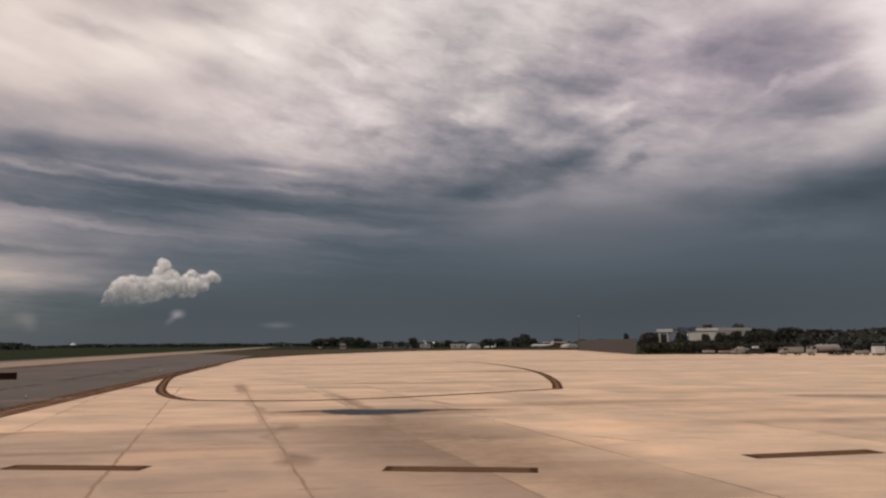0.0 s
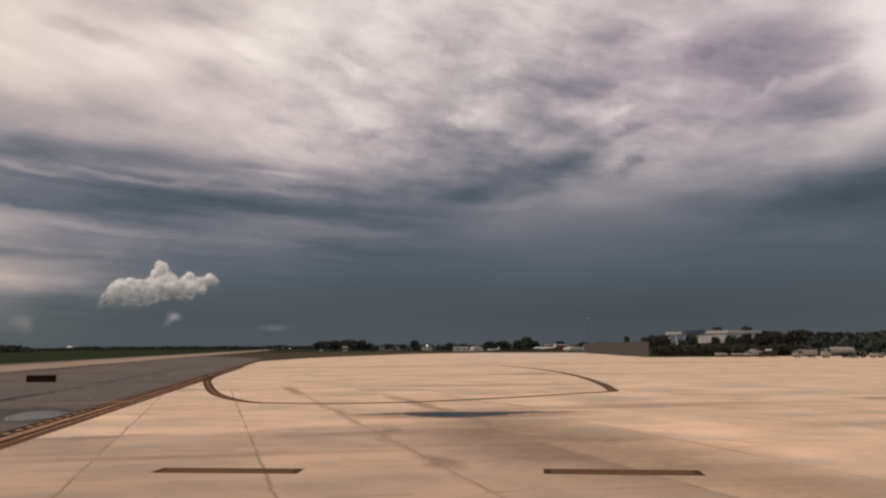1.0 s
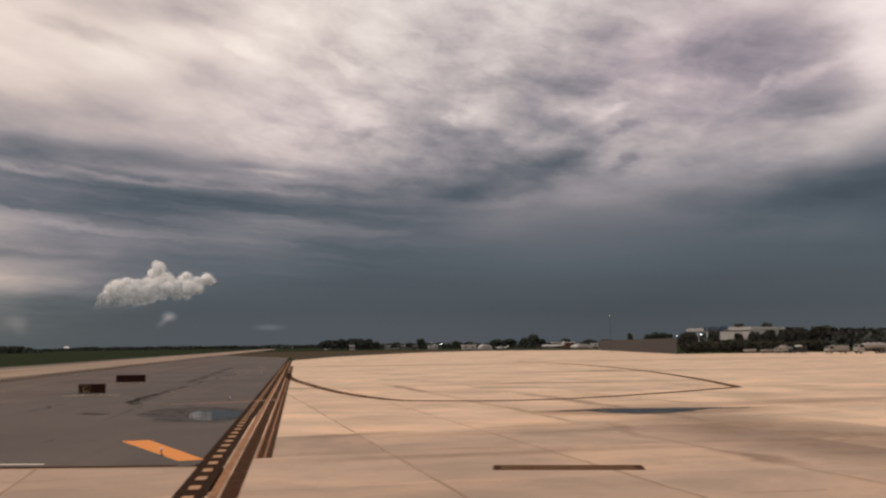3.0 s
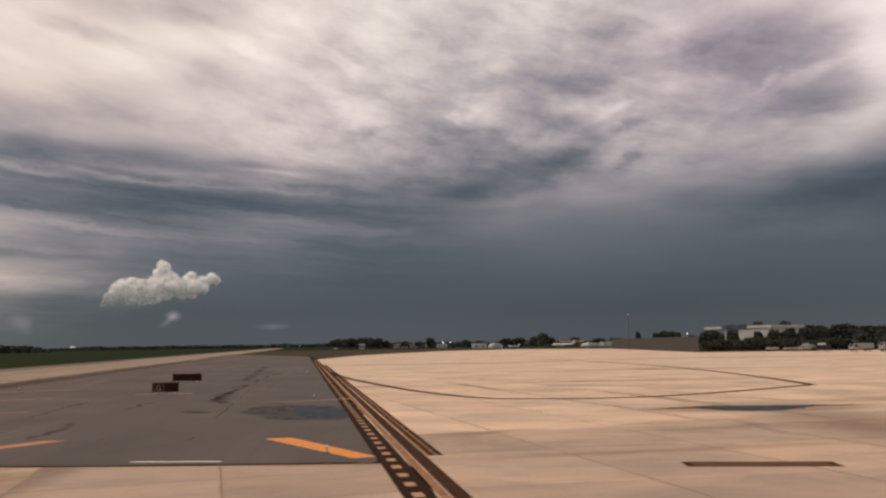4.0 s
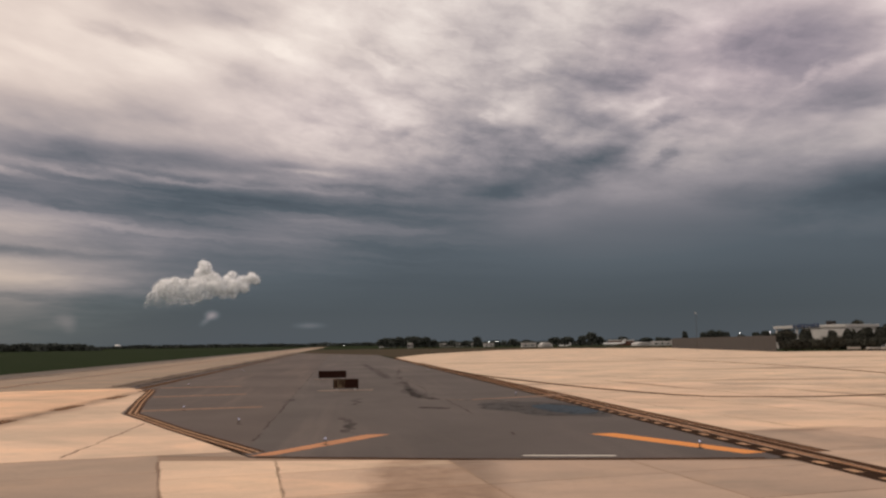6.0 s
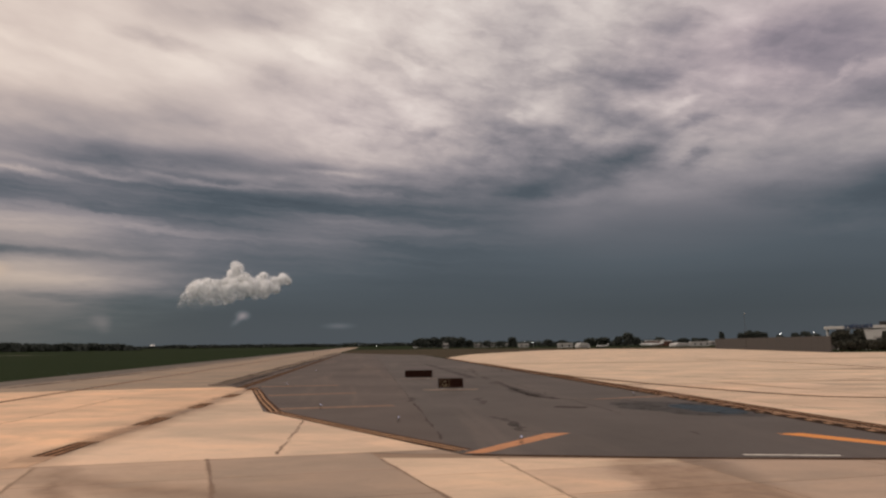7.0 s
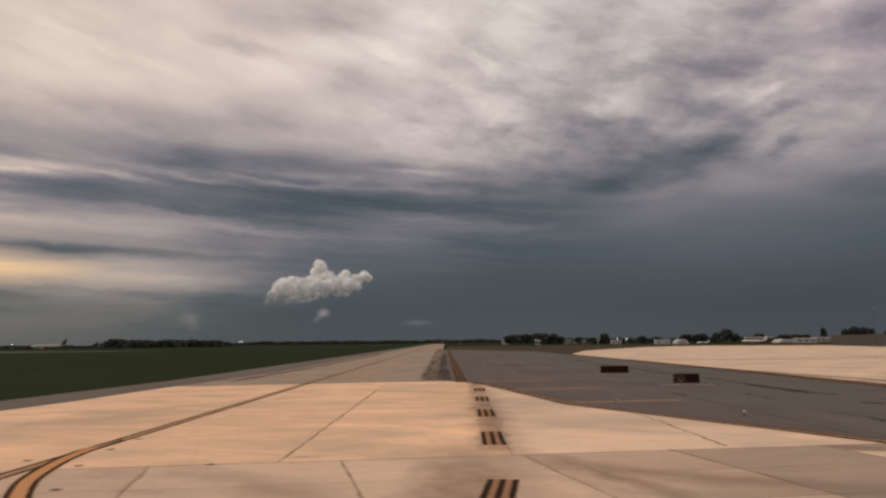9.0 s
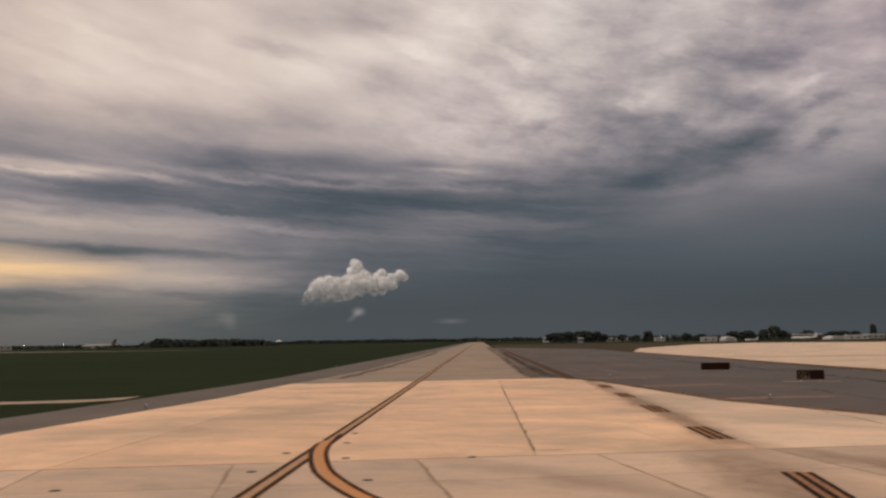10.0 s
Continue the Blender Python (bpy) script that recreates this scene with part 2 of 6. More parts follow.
# streaked evening cloud low on the sun's side
cloud(40.8, 11.6, 5.1, 0.40, 4, 0.15, torn)
cloud(42.4, 10.9, 3.2, 0.35, 4, 0.06, torn)
cloud(33.5, 11.7, 3.2, 0.35, 6, 0.1, torn)
cloud(36.8, 10.4, 9.1, 1.27, 6, -0.05, torn)
cloud(42.7, 9.4, 3.7, 0.35, 3, 0.1, torn)
cloud(40.6, 9.1, 6.4, 0.58, 6, -0.06, torn)
cloud(32.7, 9.7, 5.9, 0.35, 6, 0.06, torn)
cloud(25.9, 8.9, 4.8, 0.40, 5, 0.06, torn)
cloud(38.5, 8.2, 10.7, 0.58, 3, 0.06, torn)
cloud(36.3, 6.6, 15.0, 0.52, 2, -0.09, torn)
cloud(41.5, 5.2, 8.0, 0.81, 0, 0.06, torn)
cloud(31.8, 4.7, 12.3, 0.69, 2, 0.05, torn)
cloud(41.7, 3.4, 5.3, 0.52, 2, -0.08, torn)
cloud(36.2, 3.8, 8.5, 0.35, 2, -0.05, torn)
cloud(41.0, 2.3, 6.9, 0.58, 0, -0.03, torn)
cloud(41.0, 17.2, 8.0, 0.81, 12, -0.04, torn)
cloud(38.7, 21.1, 6.9, 0.69, 14, 0.05, torn)
cloud(40.4, 19.3, 6.4, 0.58, 14, -0.03, torn)
cloud(32.1, 19.6, 7.5, 0.81, 12, 0.04, torn)
cloud(26.0, 21.5, 4.8, 0.92, 10, -0.05, torn)
cloud(32, 5.6, 11, 3.2, 0, 0.05, half_way)
cloud(22, 5, 9, 3, 0, 0.04, half_way)
cloud(-29, 14.0, 7, 1.8, 0, 0.06, half_way)
cloud(-30, 11.2, 9, 1.8, 0, -0.06, half_way)
cloud(19.35, 2.25, 0.75, 0.5, 0, 0.22, flat)
cloud(19.75, 1.85, 0.8, 0.34, -40, 0.10, flat)
cloud(28.9, 1.9, 1.0, 0.7, 0, 0.07, flat)
cloud(28.6, 1.4, 0.7, 0.7, 0, 0.04, flat)
cloud(12.4, 1.45, 1.7, 0.35, 0, 0.09, flat)
tone = k.ramp(value, [(0.0, srgb(22, 25, 30)), (0.25, srgb(60, 67, 74)), (0.34, srgb(82, 89, 96)), (0.44, srgb(114, 113, 119)),
                      (0.56, srgb(150, 143, 147)), (0.68, srgb(185, 174, 173)), (0.80, srgb(217, 205, 200)), (1.0, srgb(252, 242, 234))])
# evening warmth on the sun's side, strongest in the light parts and low down; lavender cloud on the other side
def tint(az, el, wide, high, amount, color):
    global tone
    spot = k.mapping(half_way, (az, el, 0), (0, 0, 0), (wide, high, 1), "TEXTURE")
    n = k.add("ShaderNodeTexGradient", kind="SPHERICAL")
    k.put(n, 0, spot)
    tone = k.mix(k.math("MULTIPLY", n.outputs["Fac"], amount, clamp=True), tone, color, "MULTIPLY")


light = k.math("MULTIPLY", k.math("SUBTRACT", value, 0.42), 3.2, clamp=True)
warm = k.math("MULTIPLY", k.math("MULTIPLY", k.math("ADD", azim, 2.0), 0.022, clamp=True), light)
tone = k.mix(warm, tone, (1.08, 1.0, 0.92), "MULTIPLY")
tint(42, 2, 24, 8.0, 1.4, (1.05, 1.01, 0.88))
tint(-22, 20, 16, 7.0, 1.2, (1.03, 0.97, 1.03))
tint(12, 17, 14, 5.0, 0.4, (1.01, 0.98, 1.05))
glow = k.add("ShaderNodeTexGradient", kind="SPHERICAL")
k.put(glow, 0, k.mapping(half_way, (49, 5.3, 0), (0, 0, 0), (15, 1.7, 1), "TEXTURE"))
bands = k.noise(k.mapping(half_way, (2, 5, 0), (0, 0, 1.5), (0.05, 1.1, 1)), 1.0, 4.0, 0.5, 0.3)
strength = k.math("MULTIPLY", glow.outputs["Fac"], k.math("MULTIPLY", k.math("SUBTRACT", bands, 0.22), 4.2), clamp=True)
tone = k.mix(strength, tone, srgb(255, 211, 160))
# far side of the sky, behind the viewer: brighter broken cloud
behind = k.math("MULTIPLY", k.math("SUBTRACT", k.math("MULTIPLY", sy, -1.0), -0.25), 0.9, clamp=True)
tone = k.mix(behind, tone, srgb(226, 212, 200))
clear = k.add("ShaderNodeTexSky")
clear.sky_type, clear.sun_disc = "NISHITA", False
clear.sun_elevation, clear.sun_rotation = radians(SUN_EL), radians(-SUN_AZ)
blue = k.mix(1.0, clear.outputs[0], (0.1, 0.1, 0.1), "MULTIPLY")
cover = k.mix(0.96, blue, tone)
out = k.add("ShaderNodeOutputWorld")
bg = k.add("ShaderNodeBackground")
k.put(bg, "Color", cover)
k.t.links.new(bg.outputs[0], out.inputs[0])

sun = new("sun", bpy.data.lights.new("sun", "SUN"))
sun.data.energy, sun.data.angle, sun.data.color = 1.21, radians(14), (1.0, 0.85, 0.70)
a, e = radians(SUN_AZ), radians(SUN_EL)
sun.matrix_world = look((0, 0, 0), (math.sin(a) * math.cos(e), -math.cos(a) * math.cos(e), -math.sin(e)))

# ---- materials ----
def material(name, rough=0.8, metal=0.0):
    m = bpy.data.materials.new(name)
    m.use_nodes = True
    n = Nodes(m.node_tree)
    o = n.add("ShaderNodeOutputMaterial")
    b = n.add("ShaderNodeBsdfPrincipled")
    n.t.links.new(b.outputs[0], o.inputs[0])
    b.inputs["Roughness"].default_value, b.inputs["Metallic"].default_value = rough, metal
    b.inputs["Specular IOR Level"].default_value = 0.5 if rough < 0.6 else 0.2 if rough < 0.92 else 0.02
    return m, n, b


def bump(n, b, height, strength=0.3, distance=0.01):
    u = n.add("ShaderNodeBump")
    u.inputs["Strength"].default_value, u.inputs["Distance"].default_value = strength, distance
    n.put(u, "Height", height)
    n.t.links.new(u.outputs[0], b.inputs["Normal"])


def place(n):
    return n.add("ShaderNodeNewGeometry").outputs["Position"]


SPILLS = []          # x, y, half length, half width, turn, depth of the old spills and rub marks


def spill(*row):
    SPILLS.append(row)


spill(0.0, 31, 13, 3.8, 112, 0.95)
spill(4.0, 22, 9, 3.2, 115, 0.52)
spill(-9.5, 37, 5, 1.2, 20, 0.4)
spill(-34.6, 21, 9, 1.5, 94, 1.7)
spill(-56.3, 19, 8, 1.3, 97, 0.9)
spill(-52.6, 20.6, 6.5, 0.45, 122, 0.6)
spill(-58.3, 40, 30, 0.95, 99, 0.7)
spill(-50, 20.5, 8, 0.9, 160, 0.6)
spill(-61, 17, 7, 0.8, 145, 0.35)
spill(-13.6, 27.9, 9, 0.5, 10, 0.5)
spill(-8, 34.8, 10, 0.45, 9, 0.45)
spill(7, 49, 14, 1.6, 12, 0.55)
spill(20, 38, 14, 1.2, 8, 0.35)
spill(-20, 34.0, 3, 0.5, 25, 0.6)
spill(-4, 76, 18, 1.2, 4, 0.6)
spill(10, 105, 25, 2.5, 3, 0.5)
spill(-20, 150, 30, 4, 3, 0.5)
spill(40, 170, 40, 6, 5, 0.45)
spill(29.5, 54.2, 5, 1.3, 170, 2.2)
spill(-8.4, 44.1, 2.6, 0.6, 4, 2.0)
spill(1.2, 45.1, 2.8, 0.45, 4, 2.0)
spill(-3.5, 43.9, 7, 1.9, 4, 1.4)
spill(-4.6, 46, 20, 0.5, 106.6, 0.9)
spill(-18.2, 69, 9, 0.5, 106.0, 1.0)
spill(0, 50, 4, 0.35, 120, 0.9)
spill(-7.5, 36.5, 1.8, 0.5, 100, 0.9)
spill(-5.0, 26.2, 2.0, 0.5, 104, 0.8)
spill(8.4, 109, 2.5, 1.2, 4, 2.2)
spill(-10.3, 43, 22, 0.24, 106.6, 0.5)
spill(-96, 90, 26, 1.9, 100, 1.2)                       # and along the other
spill(-108, 155, 60, 2.4, 101, 1.1)


def stains(n, p):
    """How deep the old spills lie at a place, with ragged rims."""
    w1 = n.math("MULTIPLY", n.math("SUBTRACT", n.noise(p, 0.35, 5.0, 0.65), 0.5), 2.2)
    w2 = n.math("MULTIPLY", n.math("SUBTRACT", n.noise(n.mapping(p, (9, 4, 0)), 0.35, 5.0, 0.65), 0.5), 1.8)
    vec = n.add("ShaderNodeVectorMath", op="ADD")
    n.put(vec, 0, p)
    n.put(vec, 1, n.xyz(w1, w2, 0.0))
    total = None
    for x, y, lx, ly, turn, deep in SPILLS:
        grad = n.add("ShaderNodeTexGradient", kind="SPHERICAL")
        n.put(grad, 0, n.mapping(vec.outputs[0], (x, y, 0), (0, 0, turn), (lx * 1.25, ly * 1.6, 400), "TEXTURE"))
        v = n.math("MULTIPLY", grad.outputs["Fac"], deep * 1.7, clamp=True)
        total = v if total is None else n.math("MAXIMUM", total, v)
    return n.math("MULTIPLY", total, n.math("ADD", n.math("MULTIPLY", n.noise(p, 1.4, 5.0, 0.7), 0.9), 0.25), clamp=True)


def concrete(name, light, dark, stain, streak_turn=15.0, vary=0.11):
    """Worn airfield concrete: broad stains, drawn-out rubber and dirt streaks, fine grain, slab-to-slab tone."""
    m, n, b = material(name, 0.85)
    p = place(n)
    broad = n.noise(p, 0.045, 5.0, 0.6, 0.4)
    mid = n.noise(n.mapping(p, (3, 1, 0)), 0.35, 6.0, 0.62, 0.6)
    grain = n.noise(p, 9.0, 4.0, 0.7)
    drawn = n.noise(n.mapping(p, (0, 0, 0), (0, 0, streak_turn), (20, 1.9, 1), "TEXTURE"), 1.0, 5.0, 0.6, 0.8)
    c = n.mix(n.math("MULTIPLY", n.math("SUBTRACT", broad, 0.35), 2.6, clamp=True), light, dark)
    c = n.mix(n.math("MULTIPLY", n.math("SUBTRACT", drawn, 0.56), 1.3, clamp=True), c, stain)
    c = n.mix(n.math("MULTIPLY", n.math("SUBTRACT", mid, 0.55), 1.5, clamp=True), c, stain)
    blotch = n.noise(n.mapping(p, (11, 5, 0), (0, 0, 8), (0.8, 1.25, 1)), 0.15, 6.0, 0.62, 0.5)
    c = n.mix(n.math("MULTIPLY", n.math("SUBTRACT", blotch, 0.5), 6.5, clamp=True), c, (dark[0] * 0.84, dark[1] * 0.88, dark[2] * 0.90))
    c = n.mix(n.math("MULTIPLY", n.math("SUBTRACT", 0.48, blotch), 6.5, clamp=True), c, (light[0] * 1.13, light[1] * 1.08, light[2] * 1.02))
    c = n.mix(stains(n, p), c, (stain[0] * 0.62, stain[1] * 0.55, stain[2] * 0.50))
    smear = n.noise(n.mapping(p, (4, 9, 0), (0, 0, streak_turn + 9), (11, 1.5, 1), "TEXTURE"), 1.0, 5.0, 0.6, 1.2)
    c = n.mix(n.math("MULTIPLY", n.math("SUBTRACT", smear, 0.58), 2.2, clamp=True), c, (stain[0] * 1.05, stain[1] * 0.98, stain[2] * 0.92))
    speck = n.math("ADD", n.math("MULTIPLY", grain, 0.3), 0.85)
    rnd = n.add("ShaderNodeObjectInfo").outputs["Random"]
    slab = n.math("ADD", n.math("MULTIPLY", rnd, vary * 2), 1.0 - vary)
    # cloudy patches a few metres across, greyer where rain has dried
    patch = n.noise(n.mapping(p, (21, 13, 0), (0, 0, 30), (1.0, 1.6, 1)), 0.22, 6.0, 0.66, 0.3)
    c = n.mix(n.math("MULTIPLY", n.math("SUBTRACT", patch, 0.50), 3.2, clamp=True), c, (dark[0] * 0.80, dark[1] * 0.86, dark[2] * 0.88))
    pits = n.noise(n.mapping(p, (2, 7, 0)), 2.6, 5.0, 0.72)
    c = n.mix(n.math("MULTIPLY", n.math("SUBTRACT", pits, 0.56), 2.4, clamp=True), c, stain)
    c = n.mix(1.0, c, n.xyz(*[n.math("MULTIPLY", speck, slab)] * 3), "MULTIPLY")
    n.t.links.new(c, b.inputs["Base Color"])
    n.put(b, "Roughness", n.math("ADD", n.math("MULTIPLY", mid, 0.2), 0.7))
    bump(n, b, grain, 0.25, 0.004)
    return m


CONCRETE = concrete("apron_concrete", (0.645, 0.470, 0.338), (0.515, 0.380, 0.280), (0.32, 0.235, 0.175))
CONCRETE_FAR = concrete("far_apron_concrete", (0.648, 0.482, 0.352), (0.532, 0.398, 0.292), (0.33, 0.245, 0.18))
CONCRETE_OLD = concrete("old_concrete", (0.375, 0.274, 0.204), (0.31, 0.228, 0.175), (0.27, 0.205, 0.155), 12.0)
CONCRETE_WORN = concrete("worn_concrete", (0.445, 0.322, 0.242), (0.365, 0.266, 0.203), (0.28, 0.205, 0.158), 12.0)
CONCRETE_NEW = concrete("new_concrete", (0.73, 0.48, 0.315), (0.58, 0.385, 0.26), (0.42, 0.28, 0.195), 100.0, 0.07)
CONCRETE_FRESH = concrete("fresh_apron_concrete", (0.66, 0.475, 0.345), (0.545, 0.395, 0.288), (0.38, 0.272, 0.197), 15.0, 0.07)
CONCRETE_PALE = concrete("pale_patched_concrete", (0.735, 0.535, 0.385), (0.61, 0.44, 0.318), (0.42, 0.30, 0.215), 15.0, 0.06)
CONCRETE_MID = concrete("taxiway_slab_concrete", (0.565, 0.405, 0.298), (0.47, 0.338, 0.25), (0.33, 0.24, 0.178), 12.0)
CONCRETE_TAN = concrete("taxiway_concrete", (0.31, 0.23, 0.17), (0.25, 0.19, 0.142), (0.17, 0.13, 0.10), 100.3, 0.04)


def asphalt_kind(name, light, dark, scale=1.0):
    m, n, b = material(name, 0.9)
    p = place(n)
    broad = n.noise(p, 0.07, 5.0, 0.6, 0.5)
    drawn = n.noise(n.mapping(p, (0, 0, 0), (0, 0, 100.3), (33, 2.5, 1), "TEXTURE"), 1.0, 5.0, 0.6, 0.5)
    grain = n.noise(p, 22.0, 3.0, 0.7)
    c = n.mix(n.math("MULTIPLY", n.math("SUBTRACT", broad, 0.3), 2.2, clamp=True), light, dark)
    c = n.mix(n.math("MULTIPLY", n.math("SUBTRACT", drawn, 0.5), 2.0, clamp=True), c, dark)
    worn = n.noise(n.mapping(p, (6, 2, 0), (0, 0, 101.5), (40, 3.4, 1), "TEXTURE"), 1.0, 5.0, 0.62, 0.7)
    c = n.mix(n.math("MULTIPLY", n.math("SUBTRACT", worn, 0.52), 4.0, clamp=True), c, (light[0] * 1.35, light[1] * 1.32, light[2] * 1.28))
    c = n.mix(1.0, c, n.xyz(*[n.math("ADD", n.math("MULTIPLY", grain, 0.7), 0.65)] * 3), "MULTIPLY")
    n.t.links.new(c, b.inputs["Base Color"])
    n.put(b, "Roughness", n.math("ADD", n.math("MULTIPLY", broad, 0.3), 0.62))
    bump(n, b, grain, 0.5, 0.006)
    return m


ASPHALT = asphalt_kind("asphalt", (0.104, 0.080, 0.070), (0.072, 0.057, 0.051))
SHOULDER = asphalt_kind("shoulder_asphalt", (0.122, 0.098, 0.081), (0.090, 0.073, 0.061))
ASPHALT_GREY = asphalt_kind("greyer_asphalt", (0.098, 0.080, 0.073), (0.070, 0.059, 0.054))


def plain(name, color, rough=0.6, metal=0.0, vary=0.25, scale=3.0):
    """Painted, cast or rolled surfaces with faint soiling."""
    m, n, b = material(name, rough, metal)
    p = place(n)
    s = n.noise(p, scale, 5.0, 0.6, 0.4)
    g = n.noise(p, scale * 14, 3.0, 0.6)
    f = n.math("ADD", n.math("MULTIPLY", n.math("ADD", s, n.math("MULTIPLY", g, 0.4)), vary), 1.0 - vary * 0.7)
    c = n.mix(1.0, color, n.xyz(f, f, f), "MULTIPLY")
    n.t.links.new(c, b.inputs["Base Color"])
    n.put(b, "Roughness", n.math("ADD", n.math("MULTIPLY", s, 0.2), rough - 0.1))
    return m


def paint(name, color, bare, wear=0.45, scale=2.0):
    """Road paint, worn through to the pavement in specks and drawn-out rubs."""
    m, n, b = material(name, 0.95)
    p = place(n)
    rub = n.noise(p, scale, 6.0, 0.65, 0.6)
    fine = n.noise(p, 30.0, 3.0, 0.7)
    f = n.math("MULTIPLY", n.math("SUBTRACT", n.math("ADD", rub, n.math("MULTIPLY", fine, 0.25)), 1.05 - wear), 3.0, clamp=True)
    c = n.mix(f, color, bare)
    n.t.links.new(c, b.inputs["Base Color"])
    bump(n, b, fine, 0.2, 0.002)
    return m


BLACK_PAINT = paint("black_marking_paint", (0.034, 0.019, 0.012), (0.12, 0.065, 0.04), 0.30)
BROWN_PAINT = paint("faded_black_paint", (0.055, 0.028, 0.016), (0.17, 0.105, 0.068), 0.38)
TAN_PAINT = paint("worn_yellow_paint", (0.44, 0.265, 0.16), (0.30, 0.205, 0.15), 0.5)
DULL_YELLOW = paint("dull_yellow_paint", (0.185, 0.105, 0.058), (0.13, 0.078, 0.048), 0.5)
RUST_LINE = paint("rust_orange_paint", (0.36, 0.195, 0.11), (0.17, 0.095, 0.06), 0.56)
WORN_ORANGE = paint("worn_orange_paint", (0.52, 0.245, 0.105), (0.42, 0.26, 0.16), 0.50)
PEACH_PAINT = paint("sun_bleached_orange_paint", (0.50, 0.245, 0.135), (0.27, 0.155, 0.10), 0.46)
ORANGE_PAINT = paint("yellow_orange_paint", (0.66, 0.275, 0.095), (0.42, 0.21, 0.11), 0.32)
FADED_ORANGE = paint("faded_orange_paint", (0.31, 0.20, 0.145), (0.15, 0.11, 0.09), 0.55)
WHITE_PAINT = paint("white_marking_paint", (0.62, 0.58, 0.52), (0.3, 0.26, 0.22), 0.35)
SEALANT = plain("joint_sealant", (0.27, 0.185, 0.13), 0.8)
JOINT_DARK = plain("joint_tar", (0.21, 0.14, 0.10), 0.9, 0.0, 0.5, 1.2)
JOINT_DIRT = plain("joint_dirt", (0.28, 0.195, 0.135), 0.9, 0.0, 0.5, 1.2)
CRACK_SEAL = plain("crack_sealer", (0.040, 0.033, 0.030), 0.96)
SEAM = plain("paving_seam_tar", (0.066, 0.054, 0.049), 0.92)
METAL = plain("galvanised_steel", (0.45, 0.45, 0.45), 0.45, 0.8)
DARK_METAL = plain("dark_cast_iron", (0.06, 0.045, 0.035), 0.6, 0.3)
SIGN_BLACK = plain("sign_face_black", (0.026, 0.012, 0.009), 0.93)
SIGN_BACK = plain("sign_housing_brown", (0.034, 0.018, 0.013), 0.93)
SIGN_YELLOW = plain("sign_legend_yellow", (0.20, 0.155, 0.09), 0.5)
WHITE = plain("white_gloss_paint", (0.58, 0.58, 0.58), 0.35, 0.0, 0.12)
OFFWHITE = plain("weathered_white_wall", (0.44, 0.43, 0.42), 0.7, 0.0, 0.25, 0.4)
GREY = plain("grey_panel", (0.072, 0.067, 0.065), 0.8, 0.0, 0.35, 0.25)
ROOF_GREY = plain("grey_roof", (0.30, 0.29, 0.28), 0.7)
DARK = plain("dark_rubber", (0.02, 0.02, 0.02), 0.8)
DARK_PAINT = plain("dark_paint", (0.03, 0.028, 0.028), 0.6)
BLUE_SIGN = plain("blue_lettering", (0.03, 0.05, 0.10), 0.5)
TANK = plain("tank_aluminium", (0.26, 0.24, 0.22), 0.4, 0.5)
RED_BROWN = plain("red_brown_brick", (0.12, 0.06, 0.045), 0.8)
BARK = plain("bark", (0.09, 0.065, 0.045), 0.9)
TINT = plain("window_dark", (0.015, 0.018, 0.022), 0.12)
LIVERY = plain("dark_tail_paint", (0.05, 0.035, 0.03), 0.4)


def leaves(name, color):
    m, n, b = material(name, 0.95)
    r = n.add("ShaderNodeNewGeometry").outputs["Random Per Island"]
    p = place(n)
    s = n.noise(p, 0.25, 3.0, 0.6)
    f = n.math("ADD", n.math("MULTIPLY", n.math("ADD", r, s), 0.55), 0.42)
    n.t.links.new(n.mix(1.0, color, n.xyz(f, f, f), "MULTIPLY"), b.inputs["Base Color"])
    return m


# distance haze is put into these leaf colours, paler and bluer for far trees
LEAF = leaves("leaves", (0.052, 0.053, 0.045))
LEAF_HAZED = leaves("hazed_far_leaves", (0.060, 0.068, 0.062))

m_, n_, b_ = material("grass", 0.95)
p_ = place(n_)
g1 = n_.noise(p_, 0.02, 5.0, 0.6, 0.4)
g2 = n_.noise(p_, 1.6, 5.0, 0.7)
c_ = n_.mix(n_.math("MULTIPLY", n_.math("SUBTRACT", g1, 0.35), 2.5, clamp=True), (0.015, 0.024, 0.009), (0.021, 0.028, 0.012))
c_ = n_.mix(1.0, c_, n_.xyz(*[n_.math("ADD", n_.math("MULTIPLY", g2, 0.8), 0.6)] * 3), "MULTIPLY")
n_.t.links.new(c_, b_.inputs["Base Color"])
bump(n_, b_, g2, 0.8, 0.05)
GRASS = m_

m_, n_, b_ = material("dry_verge", 0.95)
p_ = place(n_)
g1 = n_.noise(n_.mapping(p_, (0, 0, 0), (0, 0, 10), (33, 3.3, 1), "TEXTURE"), 1.0, 6.0, 0.65, 0.5)
c_ = n_.mix(n_.math("MULTIPLY", n_.math("SUBTRACT", g1, 0.35), 3.0, clamp=True), (0.045, 0.038, 0.024), (0.08, 0.06, 0.042))
n_.t.links.new(c_, b_.inputs["Base Color"])
VERGE = m_

m_, n_, b_ = material("standing_water", 0.05)
b_.inputs["Base Color"].default_value = (0.040, 0.033, 0.030, 1)
b_.inputs["IOR"].default_value = 1.33
rip = n_.noise(place(n_), 0.55, 5.0, 0.6, 0.4)
n_.put(b_, "Roughness", n_.math("ADD", n_.math("MULTIPLY", rip, 0.09), 0.01))
# a thin broken film: the wet pavement shows through
n_.put(b_, "Alpha", n_.math("MULTIPLY", n_.math("MULTIPLY", n_.math("SUBTRACT", rip, 0.30), 5.0, clamp=True), 0.85))
WATER = m_


